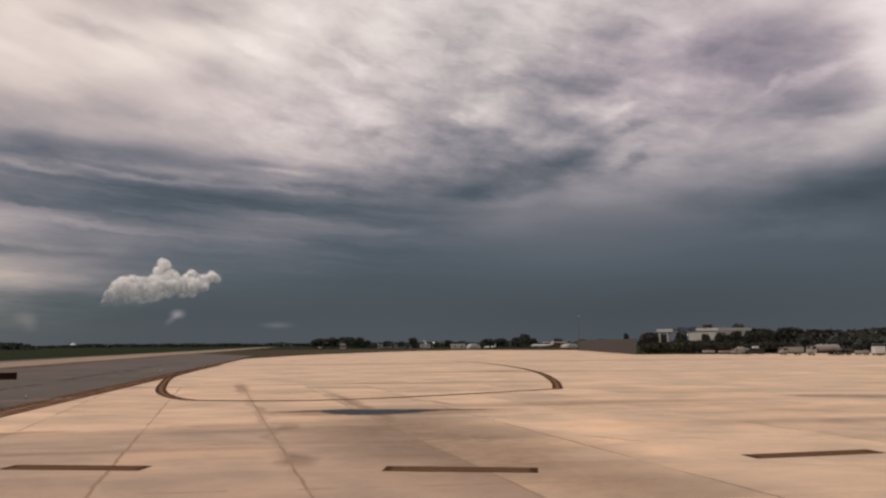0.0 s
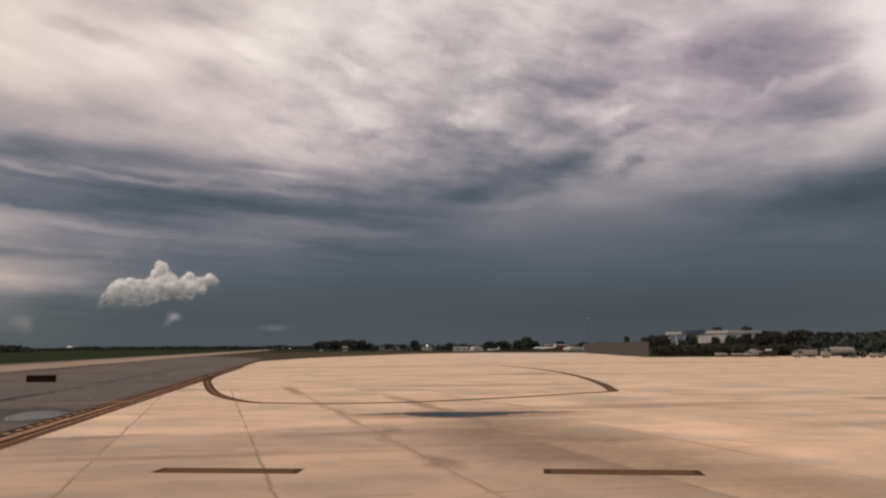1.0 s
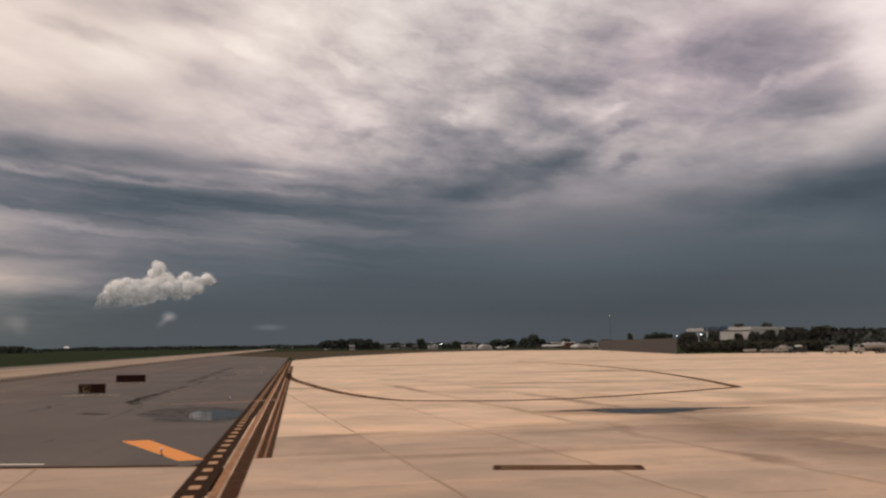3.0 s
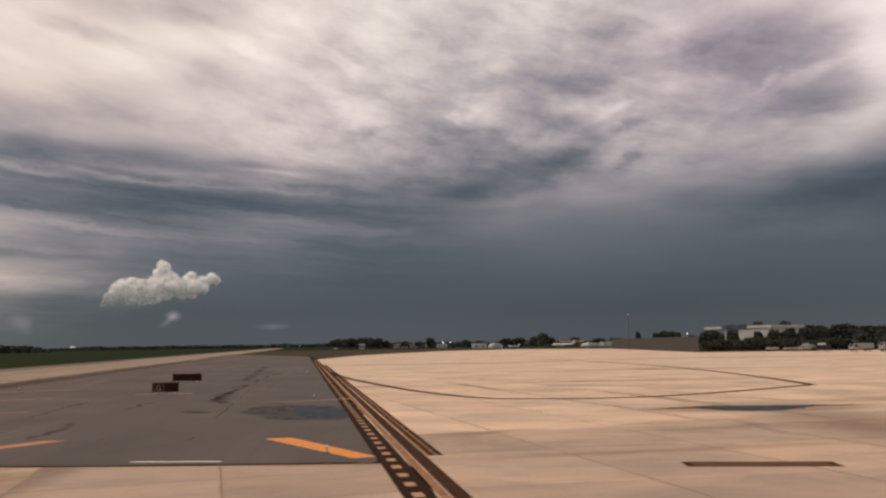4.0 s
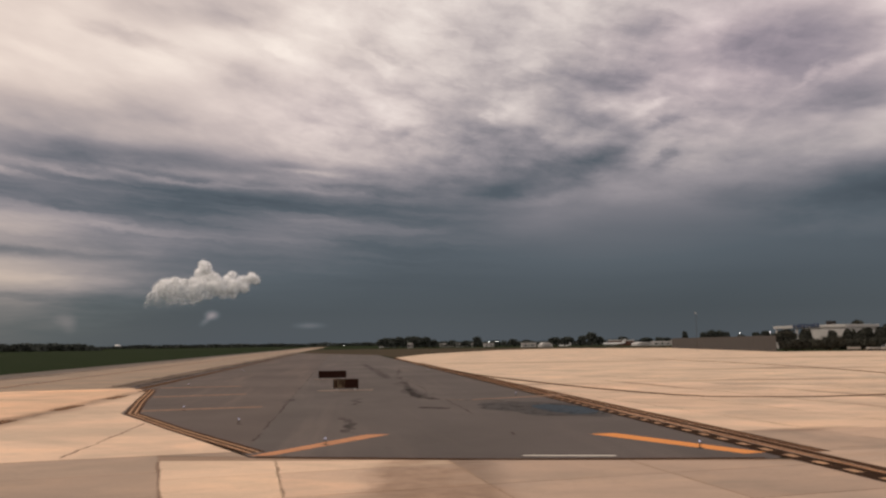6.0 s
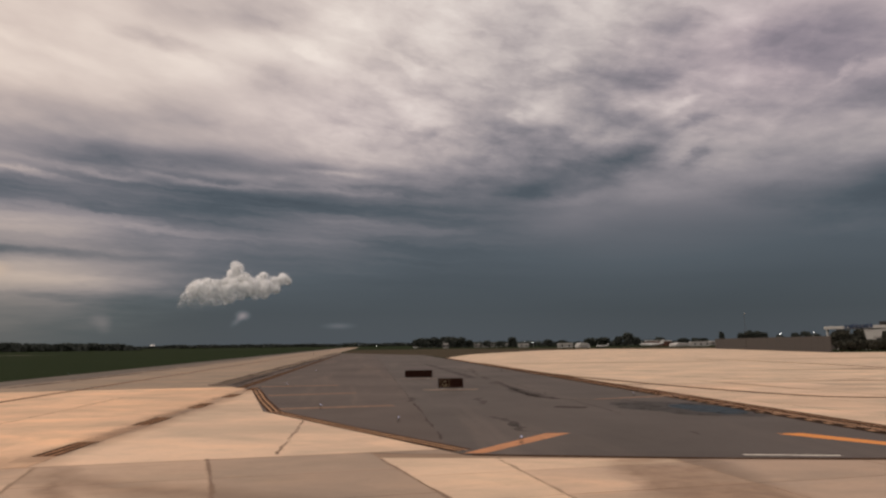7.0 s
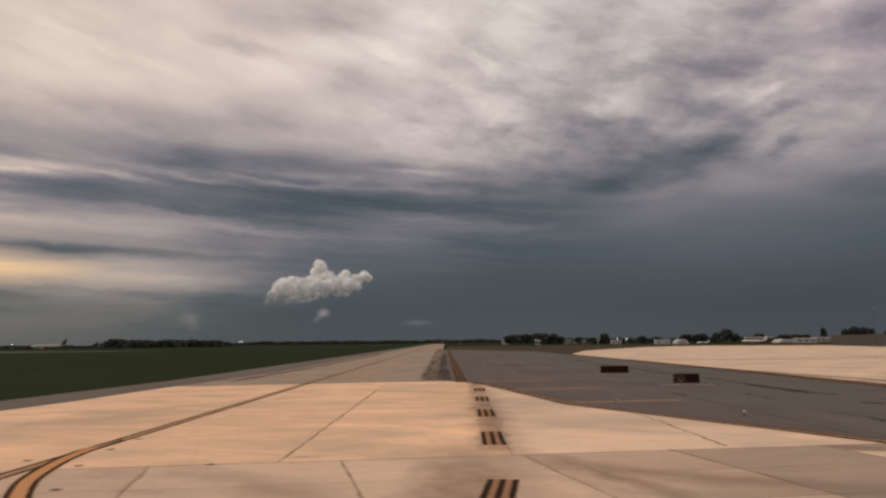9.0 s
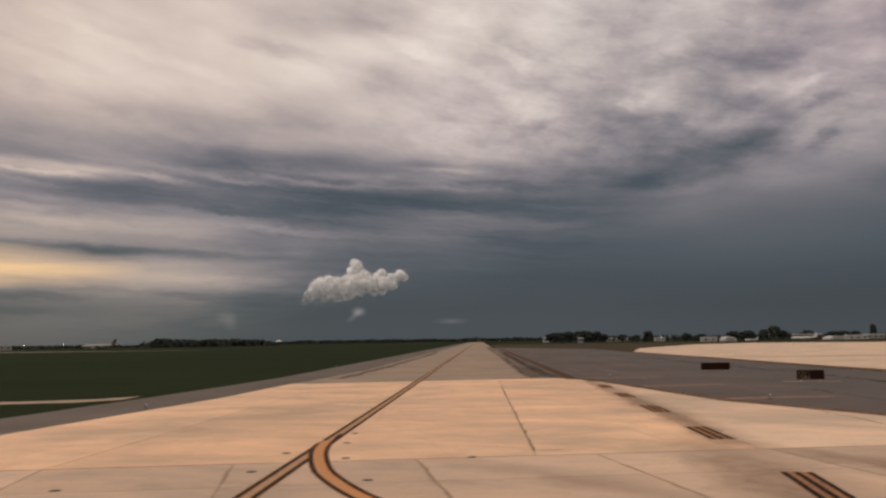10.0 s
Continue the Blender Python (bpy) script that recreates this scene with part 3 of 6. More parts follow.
def damp(name, light, dark):
    m, n, b = material(name, 0.7)
    f = n.noise(place(n), 0.8, 6.0, 0.65, 0.6)
    n.t.links.new(n.mix(f, light, dark), b.inputs["Base Color"])
    n.put(b, "Alpha", n.math("MULTIPLY", n.math("SUBTRACT", n.noise(place(n), 1.1, 6.0, 0.7, 0.3), 0.22), 3.6, clamp=True))
    return m


DAMP_CONCRETE = damp("damp_concrete", (0.12, 0.085, 0.062), (0.07, 0.050, 0.038))
DAMP_ASPHALT = damp("damp_asphalt", (0.048, 0.040, 0.036), (0.032, 0.027, 0.025))



def film_of(name, color, deep, scale, turn, long):
    """Rubber or oil worked into the pavement: a broken film that the pavement shows through."""
    m, n, b = material(name, 0.8)
    p = place(n)
    f = n.noise(n.mapping(p, (5, 8, 0), (0, 0, turn), (long, 1.0, 1), "TEXTURE"), scale, 6.0, 0.66, 0.3)
    b.inputs["Base Color"].default_value = (*color, 1)
    n.put(b, "Alpha", n.math("MULTIPLY", n.math("MULTIPLY", n.math("SUBTRACT", f, 0.30), 3.0, clamp=True), deep))
    return m


RUBBER = film_of("rubber_film", (0.075, 0.050, 0.037), 0.75, 0.5, 100.3, 20.0)
OLD_PAINT = film_of("scoured_strip", (0.16, 0.12, 0.092), 0.26, 0.5, 99.0, 8.0)
OIL = film_of("oil_film", (0.026, 0.022, 0.020), 0.50, 0.7, 100.3, 4.0)

DUSTY = plain("dusty_pale_paint", (0.29, 0.275, 0.25), 0.45, 0.0, 0.3)

m_, n_, b_ = material("blue_lens", 0.15)
b_.inputs["Base Color"].default_value = (0.55, 0.6, 0.85, 1)
b_.inputs["Emission Color"].default_value = (0.7, 0.75, 1.0, 1)
b_.inputs["Emission Strength"].default_value = 0.12
LENS = m_
m_, n_, b_ = material("lit_lamp", 0.3)
b_.inputs["Emission Color"].default_value = (1.0, 0.97, 0.92, 1)
b_.inputs["Emission Strength"].default_value = 6.0
LAMP = m_


# ---- mesh helpers ----
def mesh_of(name, verts, faces, mat):
    me = bpy.data.meshes.new(name)
    me.from_pydata([tuple(p) for p in verts], [], faces)
    me.materials.append(mat)
    me.update()
    return me


def thing(name, label, category, at=(0, 0, 0), turn=0.0, group="", kind=""):
    ob = new(name)
    ob.empty_display_size = 0.2
    ob.matrix_world = pose(at[0], at[1], at[2], 0, 0, turn)
    return tagged(ob, label, category, group, kind)


def part(name, bm, mat, parent=None, label=""):
    """Links a bmesh as one mesh object under a thing or a part."""
    me = bpy.data.meshes.new(name)
    bm.normal_update()
    bm.to_mesh(me)
    bm.free()
    me.materials.append(mat)
    ob = new(name, me)
    ob.parent = parent
    return tagged(ob, label)


def box(bm, x0, x1, y0, y1, z0, z1, bevel=0.0, taper=0.0):
    """A bevelled box; taper draws its top in."""
    r = bmesh.ops.create_cube(bm, size=1.0)
    for q in r["verts"]:
        t = taper if q.co.z > 0 else 0.0
        q.co = ((x0 + x1) / 2 + q.co.x * (x1 - x0 - 2 * t), (y0 + y1) / 2 + q.co.y * (y1 - y0 - 2 * t), (z0 + z1) / 2 + q.co.z * (z1 - z0))
    if bevel:
        ed = {e for q in r["verts"] for e in q.link_edges}
        bmesh.ops.bevel(bm, geom=list(ed), offset=bevel, segments=2, affect="EDGES", profile=0.5)
    return bm


def tube(bm, p, q, r0, r1=None, seg=10):
    p, q = Vector(p), Vector(q)
    d = q - p
    m = Matrix.Translation((p + q) / 2) @ d.to_track_quat("Z", "Y").to_matrix().to_4x4()
    bmesh.ops.create_cone(bm, cap_ends=True, segments=seg, radius1=r0, radius2=r0 if r1 is None else r1, depth=d.length, matrix=m)
    return bm


def turned(bm, profile, seg=16, m=Matrix()):
    """A body of revolution round z from (radius, z) pairs."""
    rings = []
    for r, z in profile:
        rings.append([bm.verts.new(m @ Vector((r * math.cos(2 * math.pi * i / seg), r * math.sin(2 * math.pi * i / seg), z))) for i in range(seg)])
    for a, b in zip(rings, rings[1:]):
        for i in range(seg):
            bm.faces.new((a[i], a[(i + 1) % seg], b[(i + 1) % seg], b[i]))
    bm.faces.new(rings[-1])
    bm.faces.new(rings[0][::-1])
    return bm


def clip(poly, zone):
    """The part of a polygon inside a convex, anticlockwise zone."""
    for (ax, ay), (bx, by) in zip(zone, zone[1:] + zone[:1]):
        out, side = [], lambda p: (bx - ax) * (p[1] - ay) - (by - ay) * (p[0] - ax)
        for p, q in zip(poly, poly[1:] + poly[:1]):
            sp, sq = side(p), side(q)
            if sp >= 0:
                out.append(p)
            if (sp > 0 > sq) or (sp < 0 < sq):
                t = sp / (sp - sq)
                out.append((p[0] + t * (q[0] - p[0]), p[1] + t * (q[1] - p[1])))
        poly = out
        if len(poly) < 3:
            return []
    return poly


def area(poly):
    return sum(p[0] * q[1] - q[0] * p[1] for p, q in zip(poly, poly[1:] + poly[:1])) / 2


def inset(poly, d):
    """A convex polygon drawn in by d on every side."""
    if area(poly) < 0:
        poly = poly[::-1]
    zone = []
    big = [(-9e3, -9e3), (9e3, -9e3), (9e3, 9e3), (-9e3, 9e3)]
    for p, q in zip(poly, poly[1:] + poly[:1]):
        l = math.hypot(q[0] - p[0], q[1] - p[1])
        if l < 1e-4:
            continue
        nx, ny = -(q[1] - p[1]) / l * d, (q[0] - p[0]) / l * d
        a, b = (p[0] + nx, p[1] + ny), (q[0] + nx, q[1] + ny)
        out, side = [], lambda r: (b[0] - a[0]) * (r[1] - a[1]) - (b[1] - a[1]) * (r[0] - a[0])
        for r, s in zip(big, big[1:] + big[:1]):
            sr, ss = side(r), side(s)
            if sr >= 0:
                out.append(r)
            if (sr > 0 > ss) or (sr < 0 < ss):
                t = sr / (sr - ss)
                out.append((r[0] + t * (s[0] - r[0]), r[1] + t * (s[1] - r[1])))
        big = out
        if len(big) < 3:
            return []
    return big


def sheet(name, poly, z, mat, label, category="pavement", parent=None, thick=0.03):
    """A flat slab of pavement with real thickness, its top at z."""
    if area(poly) < 0:
        poly = poly[::-1]
    n = len(poly)
    verts = [(x, y, z) for x, y in poly] + [(x, y, z - thick) for x, y in poly]
    faces = [tuple(range(n))] + [(i, i + n, (i + 1) % n + n, (i + 1) % n) for i in range(n)]
    ob = new(name, mesh_of(name, verts, faces, mat))
    ob.parent = parent
    return tagged(ob, label, category, kind="structure") if not parent else ob


def stripe(line, width, shift=0.0):
    """The outline quads of a painted line of that width along a polyline."""
    left, right = [], []
    for i, p in enumerate(line):
        a, b = line[max(i - 1, 0)], line[min(i + 1, len(line) - 1)]
        l = math.hypot(b[0] - a[0], b[1] - a[1])
        nx, ny = -(b[1] - a[1]) / l, (b[0] - a[0]) / l
        left.append((p[0] + nx * (shift + width / 2), p[1] + ny * (shift + width / 2)))
        right.append((p[0] + nx * (shift - width / 2), p[1] + ny * (shift - width / 2)))
    return left, right


def line_mesh(name, lines, mat, parent, z):
    """Painted lines, (polyline, width, shift) each, as one thin mesh."""
    verts, faces = [], []
    for line, width, shift in lines:
        left, right = stripe(line, width, shift)
        o, n = len(verts), len(line)
        verts += [(x, y, z) for x, y in left] + [(x, y, z) for x, y in right]
        faces += [(o + i, o + n + i, o + n + i + 1, o + i + 1) for i in range(n - 1)]
    ob = new(name, mesh_of(name, verts, faces, mat))
    ob.parent = parent
    return ob


def ragged(name, line, low, high, mat, z, seed=0, gaps=0.0, wander=0.05):
    """A strip of tar or dirt along a line, its width and course uneven, broken where the noise falls under gaps."""
    verts, faces, keep = [], [], []
    pts = []
    for p, q in zip(line, line[1:]):
        l = math.hypot(q[0] - p[0], q[1] - p[1])
        n = max(2, int(l / 0.35))
        pts += [(p[0] + (q[0] - p[0]) * i / n, p[1] + (q[1] - p[1]) * i / n) for i in range(n)]
    pts.append(line[-1])
    for i, (x, y) in enumerate(pts):
        a, b = pts[max(i - 1, 0)], pts[min(i + 1, len(pts) - 1)]
        l = math.hypot(b[0] - a[0], b[1] - a[1]) or 1.0
        nx, ny = -(b[1] - a[1]) / l, (b[0] - a[0]) / l
        w = low + (high - low) * max(0.0, min(1.0, 0.5 + noise.fractal((x * 0.7, y * 0.7, seed), 0.8, 2.0, 4)))
        s = wander * noise.fractal((x * 0.9, y * 0.9, seed + 20), 0.8, 2.0, 4) * 2
        verts += [(x + nx * (s + w / 2), y + ny * (s + w / 2), z), (x + nx * (s - w / 2), y + ny * (s - w / 2), z)]
        keep.append(noise.noise((x * 0.35, y * 0.35, seed + 40)) > gaps)
    faces = [(2 * i, 2 * i + 1, 2 * i + 3, 2 * i + 2) for i in range(len(pts) - 1) if keep[i]]
    return new(name, mesh_of(name, verts, faces, mat))


def smooth_line(points, steps=8):
    """A rounded polyline through the points (Catmull-Rom)."""
    out = []
    for i in range(len(points) - 1):
        p0, p1, p2, p3 = (Vector(points[max(0, min(len(points) - 1, i + j))]) for j in (-1, 0, 1, 2))
        for s in range(steps):
            t = s / steps
            out.append(tuple(0.5 * (2 * p1 + (p2 - p0) * t + (2 * p0 - 5 * p1 + 4 * p2 - p3) * t * t + (3 * p1 - p0 - 3 * p2 + p3) * t ** 3)))
    return out + [tuple(points[-1])]


TURN = 10.3                      # degrees the taxiway leans from the y axis
CT, ST = math.cos(radians(TURN)), math.sin(radians(TURN))


def local(a, b):
    """Taxiway coordinates (across, along) to the plan."""
    return (a * CT - b * ST, a * ST + b * CT)

# ---- ground and pavements ----
g = sheet("ground", [(-4400, -900), (4400, -900), (4400, 4400), (-4400, 4400)], -0.05, GRASS, "flat dark green mown airfield grass out to the horizon", "grass", None, 0.5)
APRON = [(-24, -70), (330, -70), (330, 250), (64, 250), (74, 425), (17, 470), (-20, 418), (-45, 322), (-53, 283), local(-17.0, 222), local(-17.6, 10)]
APRON_NEAR = [(-21.5, 14), (34, 14), (22, 72), (-30.2, 72)]
# the apron: plain concrete far off, single slabs nearer
apron = sheet("apron", APRON, -0.008, CONCRETE_FAR, "wide warm beige concrete parking apron with stained slabs")

CROSSINGS = (-95.5, -89.0, -82.5, -76.2, -69.9, -63.4, -56.9, -51.1, -45.05, -40.85, -35.1, -29.3, -23.2)   # long joints left of the apron, at y = 28


def joint_x(i):
    """Where the i-th long joint crosses the line y = 28, and its lean in degrees."""
    x = CROSSINGS[i] if i < len(CROSSINGS) else -17.3 + 5.75 * (i - len(CROSSINGS))
    lean = 16.6 + max(0.0, min(1.0, (-41.5 - x) / 3)) * 6.2
    return x, lean


def joint_point(i, y):
    x, lean = joint_x(i)
    return (x - (y - 28) * math.tan(radians(lean)), y)


def slab_cell(i, rows, slope, pivot):
    """The corners of the slab between joints i and i + 1 and two cross joints, given at the pivot's x."""
    out = []
    for a, b in ((0, 0), (1, 0), (1, 1), (0, 1)):
        y = rows[b]
        for _ in range(4):
            y = rows[b] + (joint_point(i + a, y)[0] - pivot) * slope
        out.append(joint_point(i + a, y))
    return out


def slab(poly, z, mat, parent, gap, name="slab", chamfer=0.012):
    top = inset(poly, gap / 2 + chamfer)
    rim = inset(poly, gap / 2)
    if len(top) < 3 or len(top) != len(rim) or abs(area(rim)) < 0.4:
        return None
    n = len(top)
    # start both rings at the same corner
    s = min(range(n), key=lambda q: math.hypot(rim[q][0] - top[0][0], rim[q][1] - top[0][1]))
    rim = rim[s:] + rim[:s]
    verts = [(x, y, z) for x, y in top] + [(x, y, z - 0.006) for x, y in rim] + [(x, y, z - 0.02) for x, y in rim]
    faces = [tuple(range(n))]
    for o in (0, n):
        faces += [(o + i, o + n + i, o + n + (i + 1) % n, o + (i + 1) % n) for i in range(n)]
    ob = new(name, mesh_of(name, verts, faces, mat))
    ob.parent = parent
    return ob


# the pavement that the aircraft rolls along, in front of the asphalt
ROLL = [(-120, -70), (-14, -70), (-16, 14), (-21.6, 26.0), (-23.8, 25.95), (-33, 26.1), (-41.4, 26.9), (-42.26, 28.33), (-92, 11.9)]
roll = sheet("taxiway_near", ROLL, -0.014, SEALANT, "grey-brown concrete taxiway of worn square slabs")
APRON_FRONT = [(-19.5, -20), (44, -20), (34, 14), (-21.45, 14)]
sheet("joint_bed", APRON_FRONT, -0.004, SEALANT, "dark sealed joints of the concrete apron")
sheet("joint_bed", APRON_NEAR, -0.004, SEALANT, "dark sealed joints of the concrete apron")

# newer pale concrete beside the asphalt
NEWC = [(-85.9, 13.9), (-42.26, 28.33), (-54.2, 44.4), (-62.6, 67.2), (-65.8, 71.6), (-90.3, 62.7), (-87.7, 45)]
newbed = sheet("pale_taxiway", NEWC, -0.012, SEALANT, "pale peach concrete taxiway panels with long joints")
# the same taxiway runs on, older and darker, to the horizon
old = sheet("taxiway_far", [(-90.3, 62.6), (-65.8, 71.6), local(-53.4, 85), local(-53.4, 1500), local(-75.0, 1500), local(-75.2, 110), local(-77.0, 82)], -0.004, CONCRETE_TAN, "weathered tan concrete taxiway running to the horizon")
shoulder = sheet("shoulder", [(-60, -30), (-88, 12), (-85.8, 13.6), (-87.6, 45), (-90.2, 62.7), local(-77.1, 82), local(-75.2, 110), local(-75.0, 1400), local(-81.4, 1400), local(-82.0, 90), (-95.0, 58), (-93.4, 42), (-92.6, 31), (-92.4, 10), (-90, -30)][1:], -0.02, SHOULDER, "grey asphalt shoulder along the concrete taxiway")
# dark asphalt field between the taxiway and the apron
asphalt = sheet("asphalt", [(-41.45, 26.95), (-33, 26.12), (-23.75, 26.0), local(-18.5, 30.2), local(-18.5, 285), local(-50, 385), local(-53.3, 385), local(-53.3, 85), (-65.7, 71.5), (-62.6, 67.2), (-54.2, 44.4)], 0.0, ASPHALT, "dark grey asphalt taxiway with faded markings")
sheet("asphalt_lane", [local(-36.25, 36.8), local(-36.25, 300), local(-18.6, 284), local(-18.6, 30.3), (-23.9, 26.05), (-33, 26.17), (-40.2, 26.85)], 0.002, ASPHALT_GREY, "greyer newer asphalt lane beside the apron", "pavement", None, 0.004)
verge = sheet("verge", [local(-52, 386), local(-18, 286), local(-16, 224), (-53.5, 283), (-45.5, 322), (-20.5, 418.5), (17, 471), (74.5, 426), (150, 560), (-60, 620), local(-50, 640)], -0.03, VERGE, "brown dry grass verge beyond the apron", "grass", None, 0.02)
runway = sheet("runway_strip", [(-1400, 640), (-420, 405), (-300, 430), (-1400, 720)], -0.03, SHOULDER, "thin pale runway strip across the grass", "runway", None, 0.02)
path = sheet("access_path", [(-140, 33.5), (-101.3, 39.4), (-96.4, 41.2), (-94.6, 43.8), (-95.3, 47.0), (-97.0, 44.0), (-101.5, 41.6), (-140, 37)], -0.016, CONCRETE_OLD, "narrow pale concrete path through the grass", "path", None, 0.03)

# apron slabs
APRON_ROWS = (-28.4, -22.1, -15.8, -9.5, -3.2, 3.1, 9.4, 15.7, 22.0, 28.4, 34.6, 40.9, 47.2, 53.5, 59.8, 66.1, 72.4)
for i in range(9, 23):
    for rows in zip(APRON_ROWS, APRON_ROWS[1:]):
        for zone in (APRON_NEAR, APRON_FRONT):
            cell = clip(slab_cell(i, rows, 0.15, -17.3), zone)
            if len(cell) > 2:
                fresh = rows[0] > 34 and i < 16
                slab(cell, 0.0, CONCRETE_FRESH if fresh else CONCRETE_WORN if rows[1] < 35 and i < 16 else CONCRETE, apron, 0.035 if i < 16 else 0.016)
# slabs of the near taxiway
LEFT_ZONE = [(-97, -20), (-20, -20), (-30, 32.35), (-97, 10.25)]
RIGHT_ZONE = [(-50, -20), (-19.6, -20), (-21.9, 25.7), (-23.9, 25.9), (-33, 26.05), (-50, 26.95)]
sheet("corner_slab", [(-44.9, 27.35), (-41.4, 27.0), (-42.28, 28.3)], 0.0, CONCRETE_OLD, "small corner piece of worn concrete", "pavement", None, 0.01)
LEFT_ROWS, RIGHT_ROWS = (-19.0, -14.8, -10.6, -6.4, -2.2, 2.0, 6.2, 10.4, 15.0, 19.2, 23.4, 27.6), (-26.0, -22.0, -18.0, -14.0, -10.0, -6.0, -2.0, 2.0, 6.0, 10.0, 14.0, 18.0, 21.95, 26.5, 31.0)
for i in range(12):
    for rows in zip(LEFT_ROWS, LEFT_ROWS[1:]) if i < 8 else zip(RIGHT_ROWS, RIGHT_ROWS[1:]):
        cell = clip(slab_cell(i, rows, 0.335 if i < 8 else 0.32, -44.8), LEFT_ZONE if i < 8 else RIGHT_ZONE)
        if len(cell) > 2:
            bright = i == 8 or (i == 9 and rows[0] > 21)
            slab(cell, 0.0, CONCRETE_PALE if bright else CONCRETE_OLD if i == 7 else CONCRETE_WORN if i > 9 else CONCRETE_MID, roll, 0.05)
# long panels of the pale taxiway
for n in range(5):
    lo, hi = -65.75 + 7.72 * (n - 2), -65.75 + 7.72 * (n - 1)
    if n == 0:
        lo -= 9
    if n == 4:
        hi += 8
    panel = [local(lo, 10), local(hi, 10), local(hi, 100), local(lo, 100)]
    for half in ([(-85.9, 14.0), (-42.3, 28.38), (-54.2, 44.4), (-87.7, 45)],
                 [(-87.7, 45), (-54.2, 44.4), (-62.6, 67.2), (-65.8, 71.5), (-90.2, 62.6)]):
        cell = clip(panel, half)
        if len(cell) > 2:
            slab(cell, 0.0, CONCRETE_FRESH if n == 4 else CONCRETE_NEW, newbed, 0.04)
# dirt and old filler along the long joints
JOINT_Y = [(i, 8.0, 26.0) for i in range(3, 12)] + [(12, 14.5, 25.5), (13, 14.5, 62.0)] + [(i, 14.5, 70.0) for i in (14, 15, 16, 17, 19)]
for i, y0, y1 in JOINT_Y:
    if i < 8:
        y1 = 13.9 + (joint_point(i, 20)[0] + 85.9) * 0.33 - 0.6
    ob = ragged("joint_dirt", [joint_point(i, y0), joint_point(i, y1)], 0.03, 0.16 if i in (7, 8) else 0.12, JOINT_DARK if i in (7, 8) else JOINT_DIRT, 0.0025, i * 3.1, -0.35, 0.03)
    tagged(ob, "ragged brown dirt along a slab joint", "joint", "dirty slab joints", "structure")
ob = ragged("joint_tar", [local(-58.1, 69), local(-58.0, 33.4), local(-56.9, 33.7)], 0.03, 0.12, JOINT_DARK, 0.003, 91, -0.7, 0.05)
tagged(ob, "ragged dark filler along a long panel joint", "joint", "dirty slab joints", "structure")
ob = ragged("joint_tar", [(-50.4, 39.2), (-49.05, 32.1), (-48.1, 26.9)], 0.04, 0.14, JOINT_DARK, 0.003, 57, -0.7, 0.06)
tagged(ob, "ragged dark filler along a short panel joint", "joint", "dirty slab joints", "structure")

# ---- painted markings ----
def marking(name, label, group=""):
    return thing(name, label, "road marking", (0, 0, 0), 0, group, "structure")


# boundary between the asphalt and the apron: a dashed and a solid line on black, with a double edge line beside it
ZM = 0.005
edge = marking("boundary_marking", "black-backed boundary marking with pale dashes and a worn yellow line")
run = [local(-18.05, b) for b in np.linspace(-30, 222, 44)]
line_mesh("black_band", [(run, 0.84, 0.0)], BLACK_PAINT, edge, ZM)
line_mesh("dark_border", [([local(-17.02, b) for b in np.linspace(-30, 222, 44)], 0.46, 0.0)], BROWN_PAINT, edge, ZM)
line_mesh("solid_line", [([local(-17.43, b) for b in np.linspace(-30, 222, 44)], 0.25, 0.0)], RUST_LINE, edge, ZM + 0.0005)
dash = mesh_of("dash", [(-0.15, -0.31, 0), (0.15, -0.31, 0), (0.15, 0.31, 0), (-0.15, 0.31, 0)], [(0, 1, 2, 3)], TAN_PAINT)
for n in range(-25, 130):
    x, y = local(-18.06, 9 + n * 1.52)
    ob = new("dash", dash)
    ob.matrix_world = pose(x, y, ZM + 0.004, 0, 0, TURN)
    ob.parent = edge
edge2 = marking("edge_line", "double worn edge line with dark borders on the apron rim")
for a, w, mat in ((-16.70, 0.075, RUST_LINE), (-16.56, 0.21, BROWN_PAINT), (-16.42, 0.075, RUST_LINE), (-16.27, 0.21, BROWN_PAINT)):
    line_mesh("dark_border" if mat is BROWN_PAINT else "yellow_line", [([local(a, b) for b in np.linspace(30.9, 160, 24)], w, 0.0)], mat, edge2, ZM)

# edge lines round the blunt corner of the asphalt
corner = marking("corner_edge_line", "triple brown edge line round the corner of the asphalt")
for off, w, mat in ((0.36, 0.19, BROWN_PAINT), (0.52, 0.12, TAN_PAINT), (0.68, 0.19, BROWN_PAINT), (0.84, 0.12, TAN_PAINT), (1.0, 0.19, BROWN_PAINT)):
    line_mesh("dark_border" if mat is BROWN_PAINT else "yellow_line",
              [([(-41.7, 27.9), (-47.6, 35.6), (-53.7, 44.2), (-57.8, 54.6), (-62.2, 66.6)], w, off - 0.9)], mat, corner, ZM)
nearline = marking("near_edge_line", "thin brown line along the end of the asphalt")
line_mesh("line", [([(-41.2, 26.95), (-33, 26.17), (-24.2, 26.08)], 0.26, 0.0)], BROWN_PAINT, nearline, ZM)


